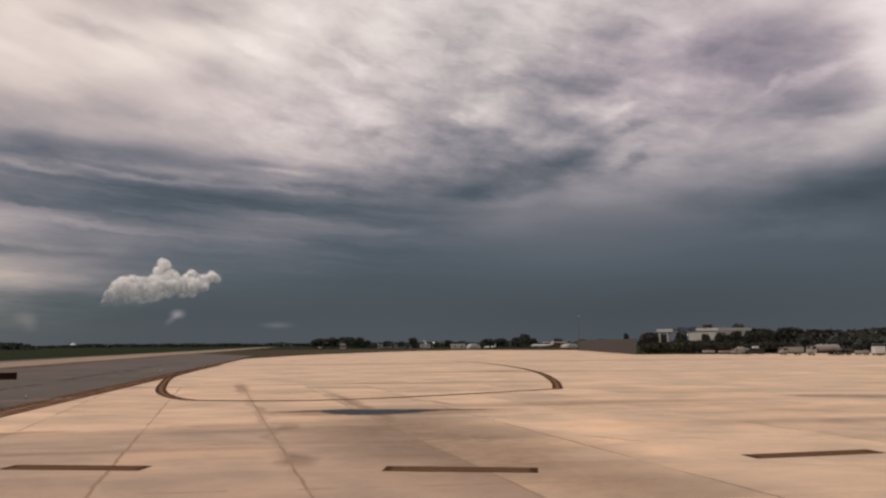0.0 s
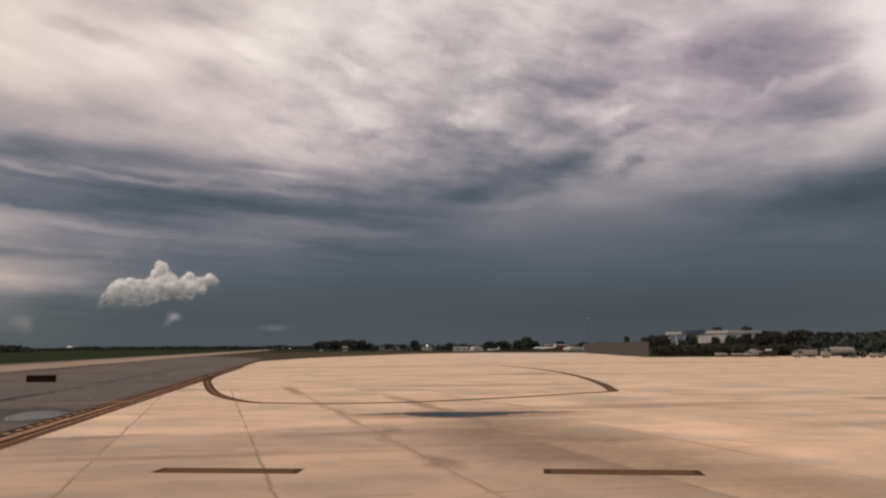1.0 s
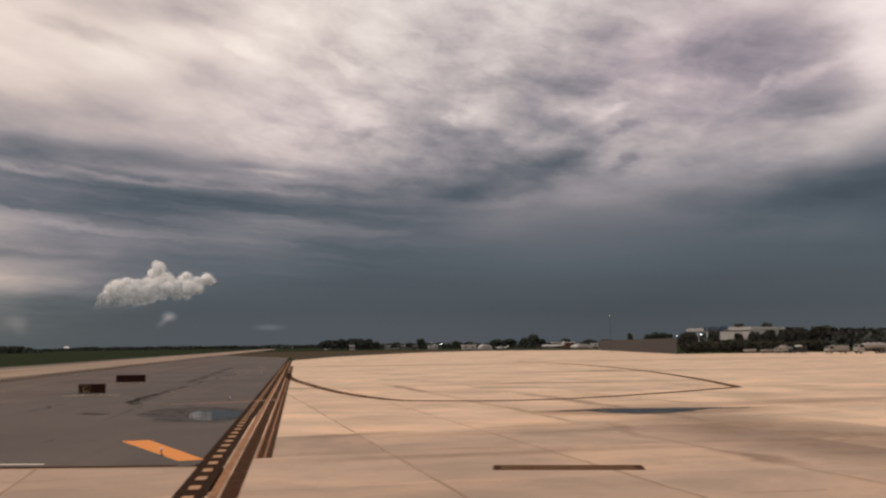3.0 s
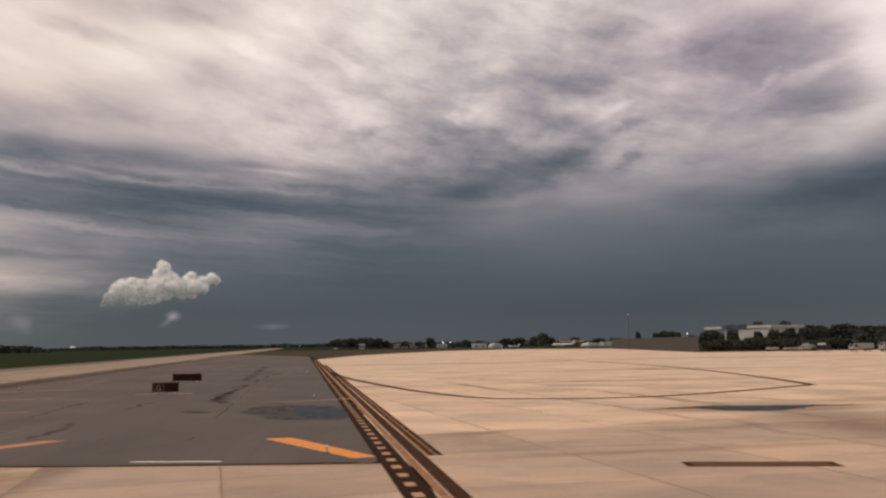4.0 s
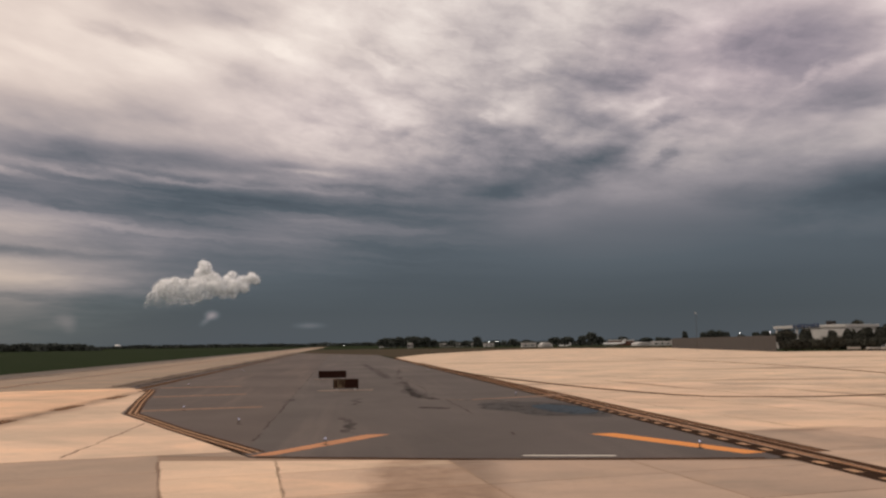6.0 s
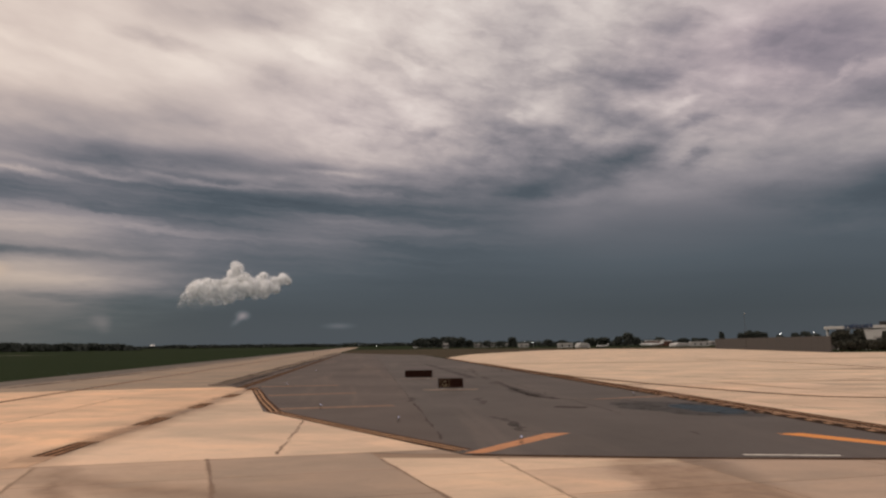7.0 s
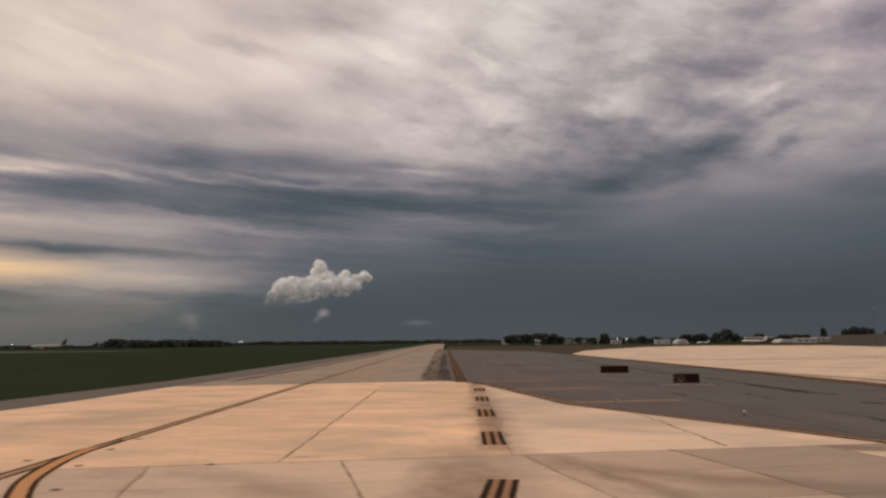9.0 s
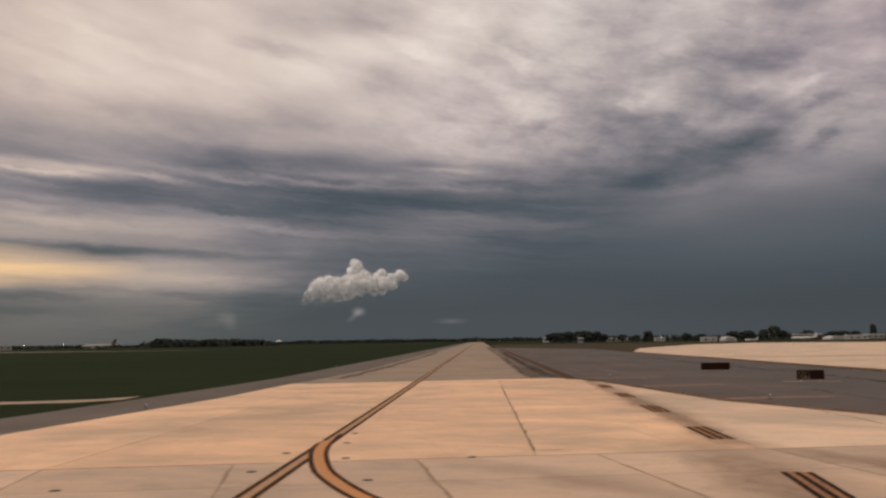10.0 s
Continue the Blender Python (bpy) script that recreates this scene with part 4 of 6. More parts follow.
def dashed_edge(name, p, q, label, group, width=0.95, mats=(BROWN_PAINT, DULL_YELLOW), ends=True):
    """A double line with dark borders and ends, from p to q."""
    t = marking(name, label, group)
    l = math.hypot(q[0] - p[0], q[1] - p[1])
    ux, uy = (q[0] - p[0]) / l, (q[1] - p[1]) / l
    w = width / 5
    for n in range(5):
        line_mesh("dark_border" if n % 2 == 0 else "yellow_line", [([p, q], w, (n - 2) * w)], mats[n % 2], t, ZM)
    for e in (p, q) if ends else ():
        s = 0.12 if e is p else -0.12
        line_mesh("end_border", [([(e[0] + ux * s * 0.1, e[1] + uy * s * 0.1), (e[0] + ux * s * 2, e[1] + uy * s * 2)], width, 0.0)], mats[0], t, ZM + 0.0006)
    return t


G1 = "dashed edge bars on the apron"
for p, q in (((-13.95, 24.8), (-9.35, 24.4)), ((-1.85, 24.05), (2.85, 23.55)), ((10.2, 26.0), (15.1, 27.1)), ((22.4, 28.9), (27.1, 30.1))):
    dashed_edge("edge_bar", p, q, "brown double-lined edge bar painted on beige concrete", G1)
G2 = "dashed edge bars along the taxiway"
for n, top in enumerate((19.4, 30.5, 41.0, 51.0, 60.7, 69.6)):
    x = -55.35 - (top - 19.4) * 0.152
    dashed_edge("taxiway_bar", (x + (0.18 if n == 0 else 0.63), top - 4.1), (x, top), "black-bordered double yellow bar on the concrete joint", G2, 0.88, (BLACK_PAINT, RUST_LINE), False)

far_edge = marking("taxiway_edge_line", "double worn line with dark borders along the taxiway edge")
for a, w, mat in ((-51.40, 0.24, BROWN_PAINT), (-51.20, 0.13, DULL_YELLOW), (-51.0, 0.24, BROWN_PAINT), (-50.80, 0.13, DULL_YELLOW), (-50.60, 0.24, BROWN_PAINT)):
    line_mesh("dark_border" if mat is BROWN_PAINT else "yellow_line", [([local(a, b) for b in np.linspace(80, 340, 20)], w, 0.0)], mat, far_edge, ZM)

# U-shaped taxi line on the apron
arc = marking("taxi_arc", "brown U-shaped taxi line with dark edges on the apron")
ul = smooth_line([(-37.6, 113.5), (-33.6, 94.5), (-28.2, 77), (-23.8, 64.6), (-20.2, 57.2), (-17.7, 54.0)])
ul2 = smooth_line([(-17.7, 54.0), (-13, 53.0), (-8.4, 53.4), (-4.0, 55.2), (2.4, 59.4), (9.6, 64.8)])
ur = smooth_line([(9.6, 64.8), (11.3, 79), (12.4, 100), (11.6, 124), (8.2, 150), (2, 172)])
for shift, w, mat in ((0.0, 0.34, DULL_YELLOW), (0.30, 0.30, BROWN_PAINT), (-0.30, 0.30, BROWN_PAINT)):
    line_mesh("dark_border" if mat is BROWN_PAINT else "yellow_line", [(ul, w, shift), (ul2, w, shift), (ur, w, shift)], mat, arc, ZM + (0.0006 if mat is BROWN_PAINT else 0))

# yellow bars on the asphalt
for quad, mat, lab in (([(-28.85, 32.9), (-24.5, 27.05), (-23.7, 27.35), (-27.8, 33.2)], ORANGE_PAINT, "bold yellow-orange painted shoulder bar on asphalt"),
                       ([(-41.5, 27.2), (-40.7, 27.3), (-37.25, 33.3), (-38.25, 33.35)], PEACH_PAINT, "sun-bleached orange painted shoulder bar on asphalt"),
                       ([(-33.9, 52.7), (-33.8, 53.4), (-27.3, 57.3), (-26.8, 56.6)], FADED_ORANGE, "faded orange shoulder bar on asphalt"),
                       ([(-53.6, 45.6), (-53.9, 46.6), (-47.2, 48.9), (-46.9, 48.0)], FADED_ORANGE, "faded orange shoulder bar on asphalt"),
                       ([(-58.2, 58.0), (-58.6, 59.3), (-52.1, 61.7), (-51.8, 60.6)], FADED_ORANGE, "faded orange shoulder bar on asphalt"),
                       ([(-62.8, 70.6), (-63.3, 72.0), (-56.2, 73.8), (-56.0, 72.6)], FADED_ORANGE, "faded orange shoulder bar on asphalt")):
    if area(quad) < 0:
        quad = quad[::-1]
    ob = new("shoulder_bar", mesh_of("shoulder_bar", [(x, y, ZM + 0.002) for x, y in quad], [(0, 1, 2, 3)], mat))
    tagged(ob, lab, "road marking", "shoulder bars on the asphalt", "structure")
ob = line_mesh("white_bar", [([(-32.0, 26.97), (-28.9, 26.78)], 0.22, 0.0)], WHITE_PAINT, None, ZM)
tagged(ob, "thin white painted bar at the asphalt edge", "road marking", "", "structure")

# taxiway centre line and the branch that turns off towards the aircraft
centre = marking("centre_line", "worn taxiway centre line with dark borders")
cl = [local(-65.72, b) for b in (900, 500, 300, 200, 150, 110, 85, 70, 60, 45, 30, 22, 14)]
for shift, w, mat in ((0.0, 0.26, TAN_PAINT), (0.22, 0.19, BROWN_PAINT), (-0.22, 0.19, BROWN_PAINT)):
    line_mesh("dark_border" if mat is BROWN_PAINT else "yellow_line", [(cl, w, shift)], mat, centre, ZM)
branch = marking("branch_line", "bright yellow-orange curved taxi line with thick black borders")
br = smooth_line([(-72.0, 27.2), (-70.75, 22.2), (-69.2, 18.4), (-67.9, 16.2), (-66.2, 14.0), (-63.6, 11.5), (-59, 8.6), (-53, 6.6), (-45, 5.4)])
for shift, w, mat, first in ((0.0, 0.36, WORN_ORANGE, 5), (0.26, 0.165, BROWN_PAINT, 2), (-0.26, 0.165, BROWN_PAINT, 6)):
    line_mesh("black_border" if mat is BROWN_PAINT else "yellow_line", [(br[first:], w, shift)], mat, branch, ZM + 0.0012)

# ---- water, stains, crack sealer ----
def blot(name, label, category, outline, z, mat, steps=6, rough=0.5):
    """An irregular patch with a rounded outline."""
    pts = smooth_line(outline + [outline[0]], steps)[:-1]
    pts = [(x + noise.noise((x * 0.9, y * 0.9, 1)) * rough, y + noise.noise((x * 0.9, y * 0.9, 7)) * rough) for x, y in pts]
    if area(pts) < 0:
        pts = pts[::-1]
    ob = new(name, mesh_of(name, [(x, y, z) for x, y in pts], [tuple(range(len(pts)))], mat))
    return tagged(ob, label, category, "", "structure")


blot("damp_patch", "dark damp brown patch round a puddle on concrete", "damp patch", [(-9.0, 44.4), (-6.0, 45.7), (-3.0, 45.6), (1.2, 45.4), (0.2, 44.5), (-1.8, 43.2), (-3.4, 42.0), (-5.4, 42.3), (-6.8, 43.4)], 0.0022, DAMP_CONCRETE, 8, 0.7)
blot("damp_patch", "dark damp patch round a puddle on asphalt", "damp patch", [(-33.4, 50.6), (-30.6, 50.6), (-27.0, 48.2), (-26.0, 44.4), (-26.6, 41.0), (-29.6, 40.8), (-31.8, 43.4), (-33.2, 46.6)], 0.0026, DAMP_ASPHALT, 8, 0.8)
blot("damp_patch", "dark brown damp patch at a puddle's end", "damp patch", [(-10.0, 44.0), (-8.6, 44.6), (-7.0, 44.5), (-7.2, 44.0), (-8.8, 43.8)], 0.0024, DAMP_CONCRETE, 8, 0.3)
blot("damp_patch", "dark brown damp patch at a puddle's end", "damp patch", [(-0.6, 44.6), (0.8, 45.3), (2.4, 45.4), (2.2, 44.9), (0.6, 44.5)], 0.0024, DAMP_CONCRETE, 8, 0.3)
blot("puddle", "shallow dark rain puddle on the beige apron", "puddle", [(-7.6, 44.5), (-6.0, 45.4), (-3.0, 45.2), (-0.2, 44.8), (-1.8, 43.4), (-3.4, 42.3), (-5.4, 42.6), (-6.6, 43.6)], 0.003, WATER)
blot("puddle", "wide shallow puddle on dark asphalt", "puddle", [(-30.2, 47.8), (-29.0, 48.6), (-27.8, 47.4), (-26.7, 44.6), (-27.3, 42.2), (-28.6, 42.0), (-29.6, 44.0), (-30.2, 46.0)], 0.004, WATER, 6, 0.4)
for n, (line, lo, hi, gaps) in enumerate((([(-45.5, 120), (-43, 92), (-41, 79), (-39.2, 65)], 0.1, 0.8, 0.05), ([(-39.6, 68), (-38.6, 60), (-37.6, 55.3), (-36.4, 53.6)], 0.1, 0.9, -0.25),
                                          ([(-36.4, 53.6), (-34.2, 53.0), (-31, 54.2), (-27.4, 55.4)], 0.05, 0.2, -0.5),
                                          ([(-37.0, 46.9), (-35.2, 46.2)], 0.3, 0.8, -1.0))):
    ob = ragged("crack_seal", line, lo, hi, SEALANT if n == 2 else CRACK_SEAL, 0.0035, n * 7.7, gaps, 0.12)
    tagged(ob, "thin pale filler in an asphalt crack" if n == 2 else "ragged dark tar over a crack in the asphalt", "crack", "sealed cracks", "structure")
for a0, a1, b0, b1 in ((-36.25, -36.3, 37, 230), (-25.6, -25.4, 38, 230)):
    ob = ragged("paving_seam", [local(a0, b0), local(a1, b1)], 0.02, 0.13, SEAM, 0.0032, a0, -0.12, 0.06)
    tagged(ob, "faint broken paving seam in the asphalt", "crack", "paving seams", "structure")
for n, (x, y, l) in enumerate(((5.5, 32.0, 2.4), (7.5, 107.3, 6.0), (-13.5, 62.0, 3.0))):
    ob = ragged("crack_seal", [(x, y), (x + l * 0.5, y - l * 0.35), (x + l, y - l * 0.8)], 0.04, 0.16, JOINT_DIRT, 0.003, n + 60, -0.6, 0.15)
    tagged(ob, "short ragged brown crack in the concrete", "crack", "sealed cracks", "structure")

# rubber along the taxiway's edges, the scoured strip under the bars, oil on the asphalt, dirt in the cross joints
for n, (line, lo, hi, mat, lab) in enumerate((
        ([local(-53.9, 84), local(-54.0, 120), local(-54.2, 170), local(-54.6, 260), local(-55.2, 420)], 1.6, 3.4, RUBBER, "dark rubber streak along the taxiway edge"),
        ([local(-52.5, 84), local(-52.6, 130), local(-52.6, 240)], 0.3, 1.4, RUBBER, "dark rubber streak along the taxiway edge"),
        ([local(-74.6, 86), local(-73.6, 120), local(-73.6, 260)], 0.6, 2.2, RUBBER, "faint rubber streak on the taxiway"),
        ([(-63.4, 70.6), (-60.5, 51.5), (-57.9, 36.4), (-56.2, 25.0)], 0.9, 1.5, OLD_PAINT, "scoured grey strip under the painted bars"),
        ([(-55.5, 150), (-50, 121), (-46, 100.5), (-43.4, 86)], 0.4, 1.6, OIL, "dark oil smudge on the asphalt"),
        ([(-41.2, 77), (-40.2, 71), (-38.4, 61), (-36.9, 54.4)], 0.5, 1.7, OIL, "dark oil smudge on the asphalt"),
        ([(-36.9, 54.2), (-34.0, 52.4), (-31.6, 51.8)], 0.15, 0.5, OIL, "dark oil smudge on the asphalt"),
        ([(-46.7, 55.5), (-46.4, 51.5)], 0.2, 0.7, OIL, "dark oil smudge on the asphalt"),
        ([(-40.6, 41.0), (-39.6, 37.5), (-39.2, 34.0)], 0.15, 0.6, OIL, "dark oil smudge on the asphalt"),
        ([(-42.2, 55.0), (-41.2, 49.2)], 0.15, 0.5, OIL, "dark oil smudge on the asphalt"))):
    ob = ragged("rubber_streak" if mat is RUBBER else "oil_smudge" if mat is OIL else "scoured_strip", line, lo, hi, mat, 0.0045 if mat is OIL else 0.0034, n * 5.3 + 200, -0.9, 0.25 if mat is OIL else 0.08)
    tagged(ob, lab, "stain", "stains on the pavement", "structure")
for n, (line, hi) in enumerate((([(-21.4, 28.45), (-12.3, 29.6), (-4.0, 30.6)], 0.14), ([(-21.2, 34.2), (-17.0, 34.95), (-9.5, 37.4), (5.9, 41.7)], 0.16),
                                ([(-17.5, 81.4), (-6.9, 76.5), (7.5, 71.2)], 0.45), ([(-14.4, 55.4), (-9.0, 56.2)], 0.22), ([(-7.9, 20.3), (-2.4, 20.9), (6.0, 21.9)], 0.12),
                                ([(1.0, 44.3), (7.7, 46.4), (20.0, 48.6)], 0.2), ([(-24.2, 89.5), (-15.0, 83.2), (-4.0, 79.0)], 0.4))):
    ob = ragged("joint_dirt", line, 0.03, hi, JOINT_DIRT, 0.0027, n * 4.7 + 300, -0.3, 0.04)
    tagged(ob, "ragged brown dirt along a slab joint", "joint", "dirty slab joints", "structure")

# ---- signs and edge lights on the airfield ----
def airfield_sign(at, turn, length, height, label, letter=None):
    t = thing("taxiway_sign", label, "sign", at, turn, "taxiway signs")
    bm = bmesh.new()
    box(bm, -length / 2, length / 2, -0.12, 0.12, 0.14, height, 0.02)
    body = part("housing", bm, SIGN_BACK, t)
    bm = bmesh.new()
    for n in range(2 if length < 2.5 else 3):
        w = length / (2 if length < 2.5 else 3)
        box(bm, -length / 2 + n * w + 0.03, -length / 2 + (n + 1) * w - 0.03, -0.128, -0.112, 0.18, height - 0.04, 0.004)
    part("face", bm, SIGN_BLACK, t)
    if letter:
        cu = bpy.data.curves.new("legend", "FONT")
        cu.body, cu.size, cu.extrude, cu.align_x = letter, 0.62, 0.003, "CENTER"
        tmp = bpy.data.objects.new("legend", cu)
        scene.collection.objects.link(tmp)
        bpy.context.view_layer.update()
        me = bpy.data.meshes.new_from_object(tmp)
        bpy.data.objects.remove(tmp)
        me.materials.clear()
        me.materials.append(SIGN_YELLOW)
        ob = new("legend", me)
        ob.matrix_world = pose(-length / 4, -0.134, 0.27, 90, 0, 0)
        ob.parent = t
        tagged(ob, "dull yellow letter")
        bm = bmesh.new()
        for x0, x1, z0, z1 in ((-0.40, 0.40, 0.80, 0.825), (-0.40, 0.40, 0.20, 0.225), (-0.40, -0.375, 0.2, 0.825), (0.375, 0.40, 0.2, 0.825)):
            box(bm, -length / 4 + x0, -length / 4 + x1, -0.137, -0.128, z0, min(z1, height - 0.05))
        part("legend_border", bm, SIGN_YELLOW, t)
    for s in (-1, 1):
        bm = bmesh.new()
        tube(bm, (s * length * 0.35, 0, 0.0), (s * length * 0.35, 0, 0.15), 0.035)
        tube(bm, (s * length * 0.35, 0, 0.0), (s * length * 0.35, 0, 0.03), 0.09)
        part("leg", bm, METAL, t)
    return t


airfield_sign((-44.6, 65.15, 0.02), 5.5, 2.12, 0.92, "black taxiway location sign with a dull yellow letter", "G")
airfield_sign((-49.7, 86.05, 0.02), 8, 3.08, 0.92, "long dark brown blank taxiway sign on short legs")
for n, (x, y, l) in enumerate(((-44.6, 64.9, 4.6), (-49.7, 86.0, 4.2))):
    bm = bmesh.new()
    box(bm, -l / 2, l / 2, -0.3, 0.3, -0.05, 0.02, 0.008)
    pad = part("sign_pad", bm, CONCRETE_TAN)
    pad.matrix_world = pose(x, y, 0, 0, 0, 6)
    tagged(pad, "low pale concrete pad under a taxiway sign", "sign pad", "sign pads")

L0 = thing("edge_light", "short taxiway edge light with a pale blue glass dome", "airfield light", (-25.6, 28.5, 0), 0, "taxiway edge lights")
part("base_plate", turned(bmesh.new(), [(0.12, 0), (0.12, 0.015), (0.05, 0.03)], 14), DARK_METAL, L0)
part("stem", turned(bmesh.new(), [(0.02, 0.02), (0.018, 0.16), (0.03, 0.18), (0.036, 0.20)], 10), DARK_METAL, L0)
part("dome", turned(bmesh.new(), [(0.03, 0.20), (0.034, 0.22), (0.031, 0.255), (0.018, 0.28), (0.005, 0.286)], 12), LENS, L0, "pale blue glass dome")
for x, y in ((-39.4, 30.1), (-45.3, 38.1), (-51.2, 46.2), (-30.7, 56.4), (-61.1, 72.9), (-67.9, 112.2), (-40.4, 108.7), (-88.0, 37.0), (-101.5, 103.7)):
    copy_thing(L0, pose(x, y, 0))
# flush lamps and lids in the concrete round the junction of the lines
F0 = None
for x, y in ((-71.5, 20.9), (-70.9, 17.2), (-71.0, 26.6), (-70.3, 23.7), (-69.0, 20.1), (-67.0, 16.4), (-64.9, 20.9), (-74.8, 13.7)):
    if F0 is None:
        F0 = thing("flush_light", "small flush centre-line lamp set in concrete", "airfield light", (x, y, 0), 0, "flush centre-line lamps")
        part("rim", turned(bmesh.new(), [(0.15, -0.01), (0.15, 0.006), (0.11, 0.012)], 16), DARK_METAL, F0)
        part("lens", turned(bmesh.new(), [(0.105, 0.0), (0.10, 0.014), (0.03, 0.017)], 12), DARK_METAL, F0)
    else:
        copy_thing(F0, pose(x, y, 0))


# ---- trees ----
def crown_mesh(seed, height, spread, count, leaf):
    """Leaf clumps in several overlapping lobes, uneven in outline."""
    r = random.Random(seed)
    verts, faces = [], []
    lobes = [(r.uniform(-0.55, 0.55) * spread, r.uniform(-0.55, 0.55) * spread, height * r.uniform(0.45, 0.82), spread * r.uniform(0.35, 0.62)) for _ in range(9)]
    lobes.append((0, 0, height * 0.72, spread * 0.6))
    for _ in range(count):
        lx, ly, lz, lr = r.choice(lobes)
        d = Vector((r.gauss(0, 1), r.gauss(0, 1), r.gauss(0, 0.8))).normalized() * lr * (r.random() ** 0.4)
        c = Vector((lx, ly, lz)) + d
        if c.z > height:
            c.z = height - r.random() * 0.5
        if c.z < height * 0.16:
            continue
        s = leaf * r.uniform(0.6, 1.4)
        q = Euler((r.uniform(0, 6), r.uniform(0, 6), r.uniform(0, 6))).to_matrix()
        o = len(verts)
        for p in ((-1, -0.6, 0), (0.2, -1, 0.25), (1, 0.1, -0.1), (0.3, 1, 0.3), (-0.8, 0.7, -0.2)):
            verts.append(c + q @ (Vector(p) * s))
        faces += [(o, o + 1, o + 2), (o, o + 2, o + 3), (o, o + 3, o + 4)]
    return mesh_of("crown", verts, faces, LEAF if leaf < 0.7 else LEAF_HAZED)


def tree(seed, height, spread, count, leaf, at, label, group):
    t = thing("tree", label, "tree", at, 0, group)
    r = random.Random(seed)
    bm = bmesh.new()
    tube(bm, (0, 0, -0.1), (0.1, 0, height * 0.35), height * 0.035, height * 0.024)
    for n in range(5):
        a = n * 1.3 + r.random()
        tube(bm, (0.1, 0, height * (0.28 + 0.03 * n)), (math.cos(a) * spread * 0.5, math.sin(a) * spread * 0.5, height * (0.5 + 0.06 * n)), height * 0.016, height * 0.006, 6)
    part("trunk", bm, BARK, t)
    c = new("crown", crown_mesh(seed, height, spread, count, leaf))
    c.parent = t
    return t


NEAR_TREES, FAR_TREES = "trees by the hangar", "trees along the far side"
ta = tree(3, 7.5, 4.2, 1700, 0.42, (110, 268, 0), "dense dark green broadleaf tree by the fence", NEAR_TREES)
tb = tree(8, 8.4, 4.6, 1900, 0.45, (92.6, 296, 0), "dark green broadleaf tree in front of the hangar", NEAR_TREES)
tb.matrix_world = pose(92.6, 296, 0) @ Matrix.Diagonal((0.62, 0.62, 0.92, 1))
tc = tree(15, 4.2, 3.6, 1500, 0.36, (80, 250, 0), "low dark green bush at the apron edge", NEAR_TREES)
for n in range(17):
    sc = 0.80 + 0.12 * math.sin(n * 2.4)
    copy_thing(tc, pose(66.5 + n * 2.9, 251 + n * 0.35, 0, 0, 0, n * 77) @ Matrix.Diagonal((0.95, 0.95, sc, 1)))
for x, y, w, h in ((100.4, 291.5, 0.75, 0.90), (105.2, 288, 1.0, 0.95), (109.5, 286, 1.1, 1.0), (114, 284, 1.2, 1.03), (118, 283, 1.2, 1.05), (112, 281, 1.0, 0.9), (107, 284, 0.9, 0.85)):
    copy_thing(tb, pose(x, y, 0, 0, 0, x * 17) @ Matrix.Diagonal((w, w, h, 1)))
r0 = random.Random(5)
for n in range(44):
    x, y = 118 + n * 3.6 + r0.uniform(-1, 1), 281 + n * 0.9 + r0.uniform(-4, 4)
    h = 0.97 + 0.07 * math.sin(n * 0.5) + r0.uniform(-0.05, 0.05) + n * 0.003
    copy_thing(tb if n % 3 else ta, pose(x, y, 0, 0, 0, r0.uniform(0, 360)) @ Matrix.Diagonal((1.45, 1.45, h if n % 3 else h * 1.12, 1)))
copy_thing(ta, pose(69, 257.5, 0, 0, 0, 40) @ Matrix.Diagonal((0.82, 0.82, 0.92, 1)))
copy_thing(tb, pose(125, 322, 0) @ Matrix.Diagonal((1.25, 1.25, 1.45, 1)))
# single trees and clumps farther out
far = tree(21, 10.0, 5.5, 700, 0.9, (-31.3, 782, 0), "distant dark tree on the airfield's far side", FAR_TREES)
for x, y, h, w in ((79, 745, 12.6, 1.0), (70, 748, 9.5, 1.0), (88, 750, 8.5, 0.9), (55, 742, 8.6, 1.3), (42, 742, 8.2, 1.1), (-125, 742, 8.5, 1.1), (-117, 738, 9.5, 1.2), (-108, 736, 10.2, 1.2),
                   (-99, 733, 10.4, 1.25), (-90, 731, 10.6, 1.2), (-81, 730, 10.0, 1.1), (-74, 735, 7.5, 0.8), (-58, 770, 7.0, 0.8), (-44, 778, 6.5, 0.8), (4, 775, 7.4, 0.9), (16, 770, 6.5, 0.9),
                   (248, 1042, 16.5, 0.55), (251, 1042, 15.0, 0.5), (262, 1000, 14, 1.0), (272, 1000, 16.5, 1.2), (282, 1000, 16, 1.2), (292, 1002, 14, 1.0), (310, 1000, 10.5, 1.0), (215, 1040, 8.5, 1.2),
                   (325, 985, 13, 1.1), (338, 985, 14.5, 1.2), (350, 990, 12, 1.1), (190, 900, 7.5, 1.2), (170, 905, 7, 1.2), (150, 830, 7.5, 1.1), (120, 800, 8.5, 1.0)):
    copy_thing(far, pose(x, y, 0, 0, 0, x * 53) @ Matrix.Diagonal((w, w, h / 10.0, 1)))


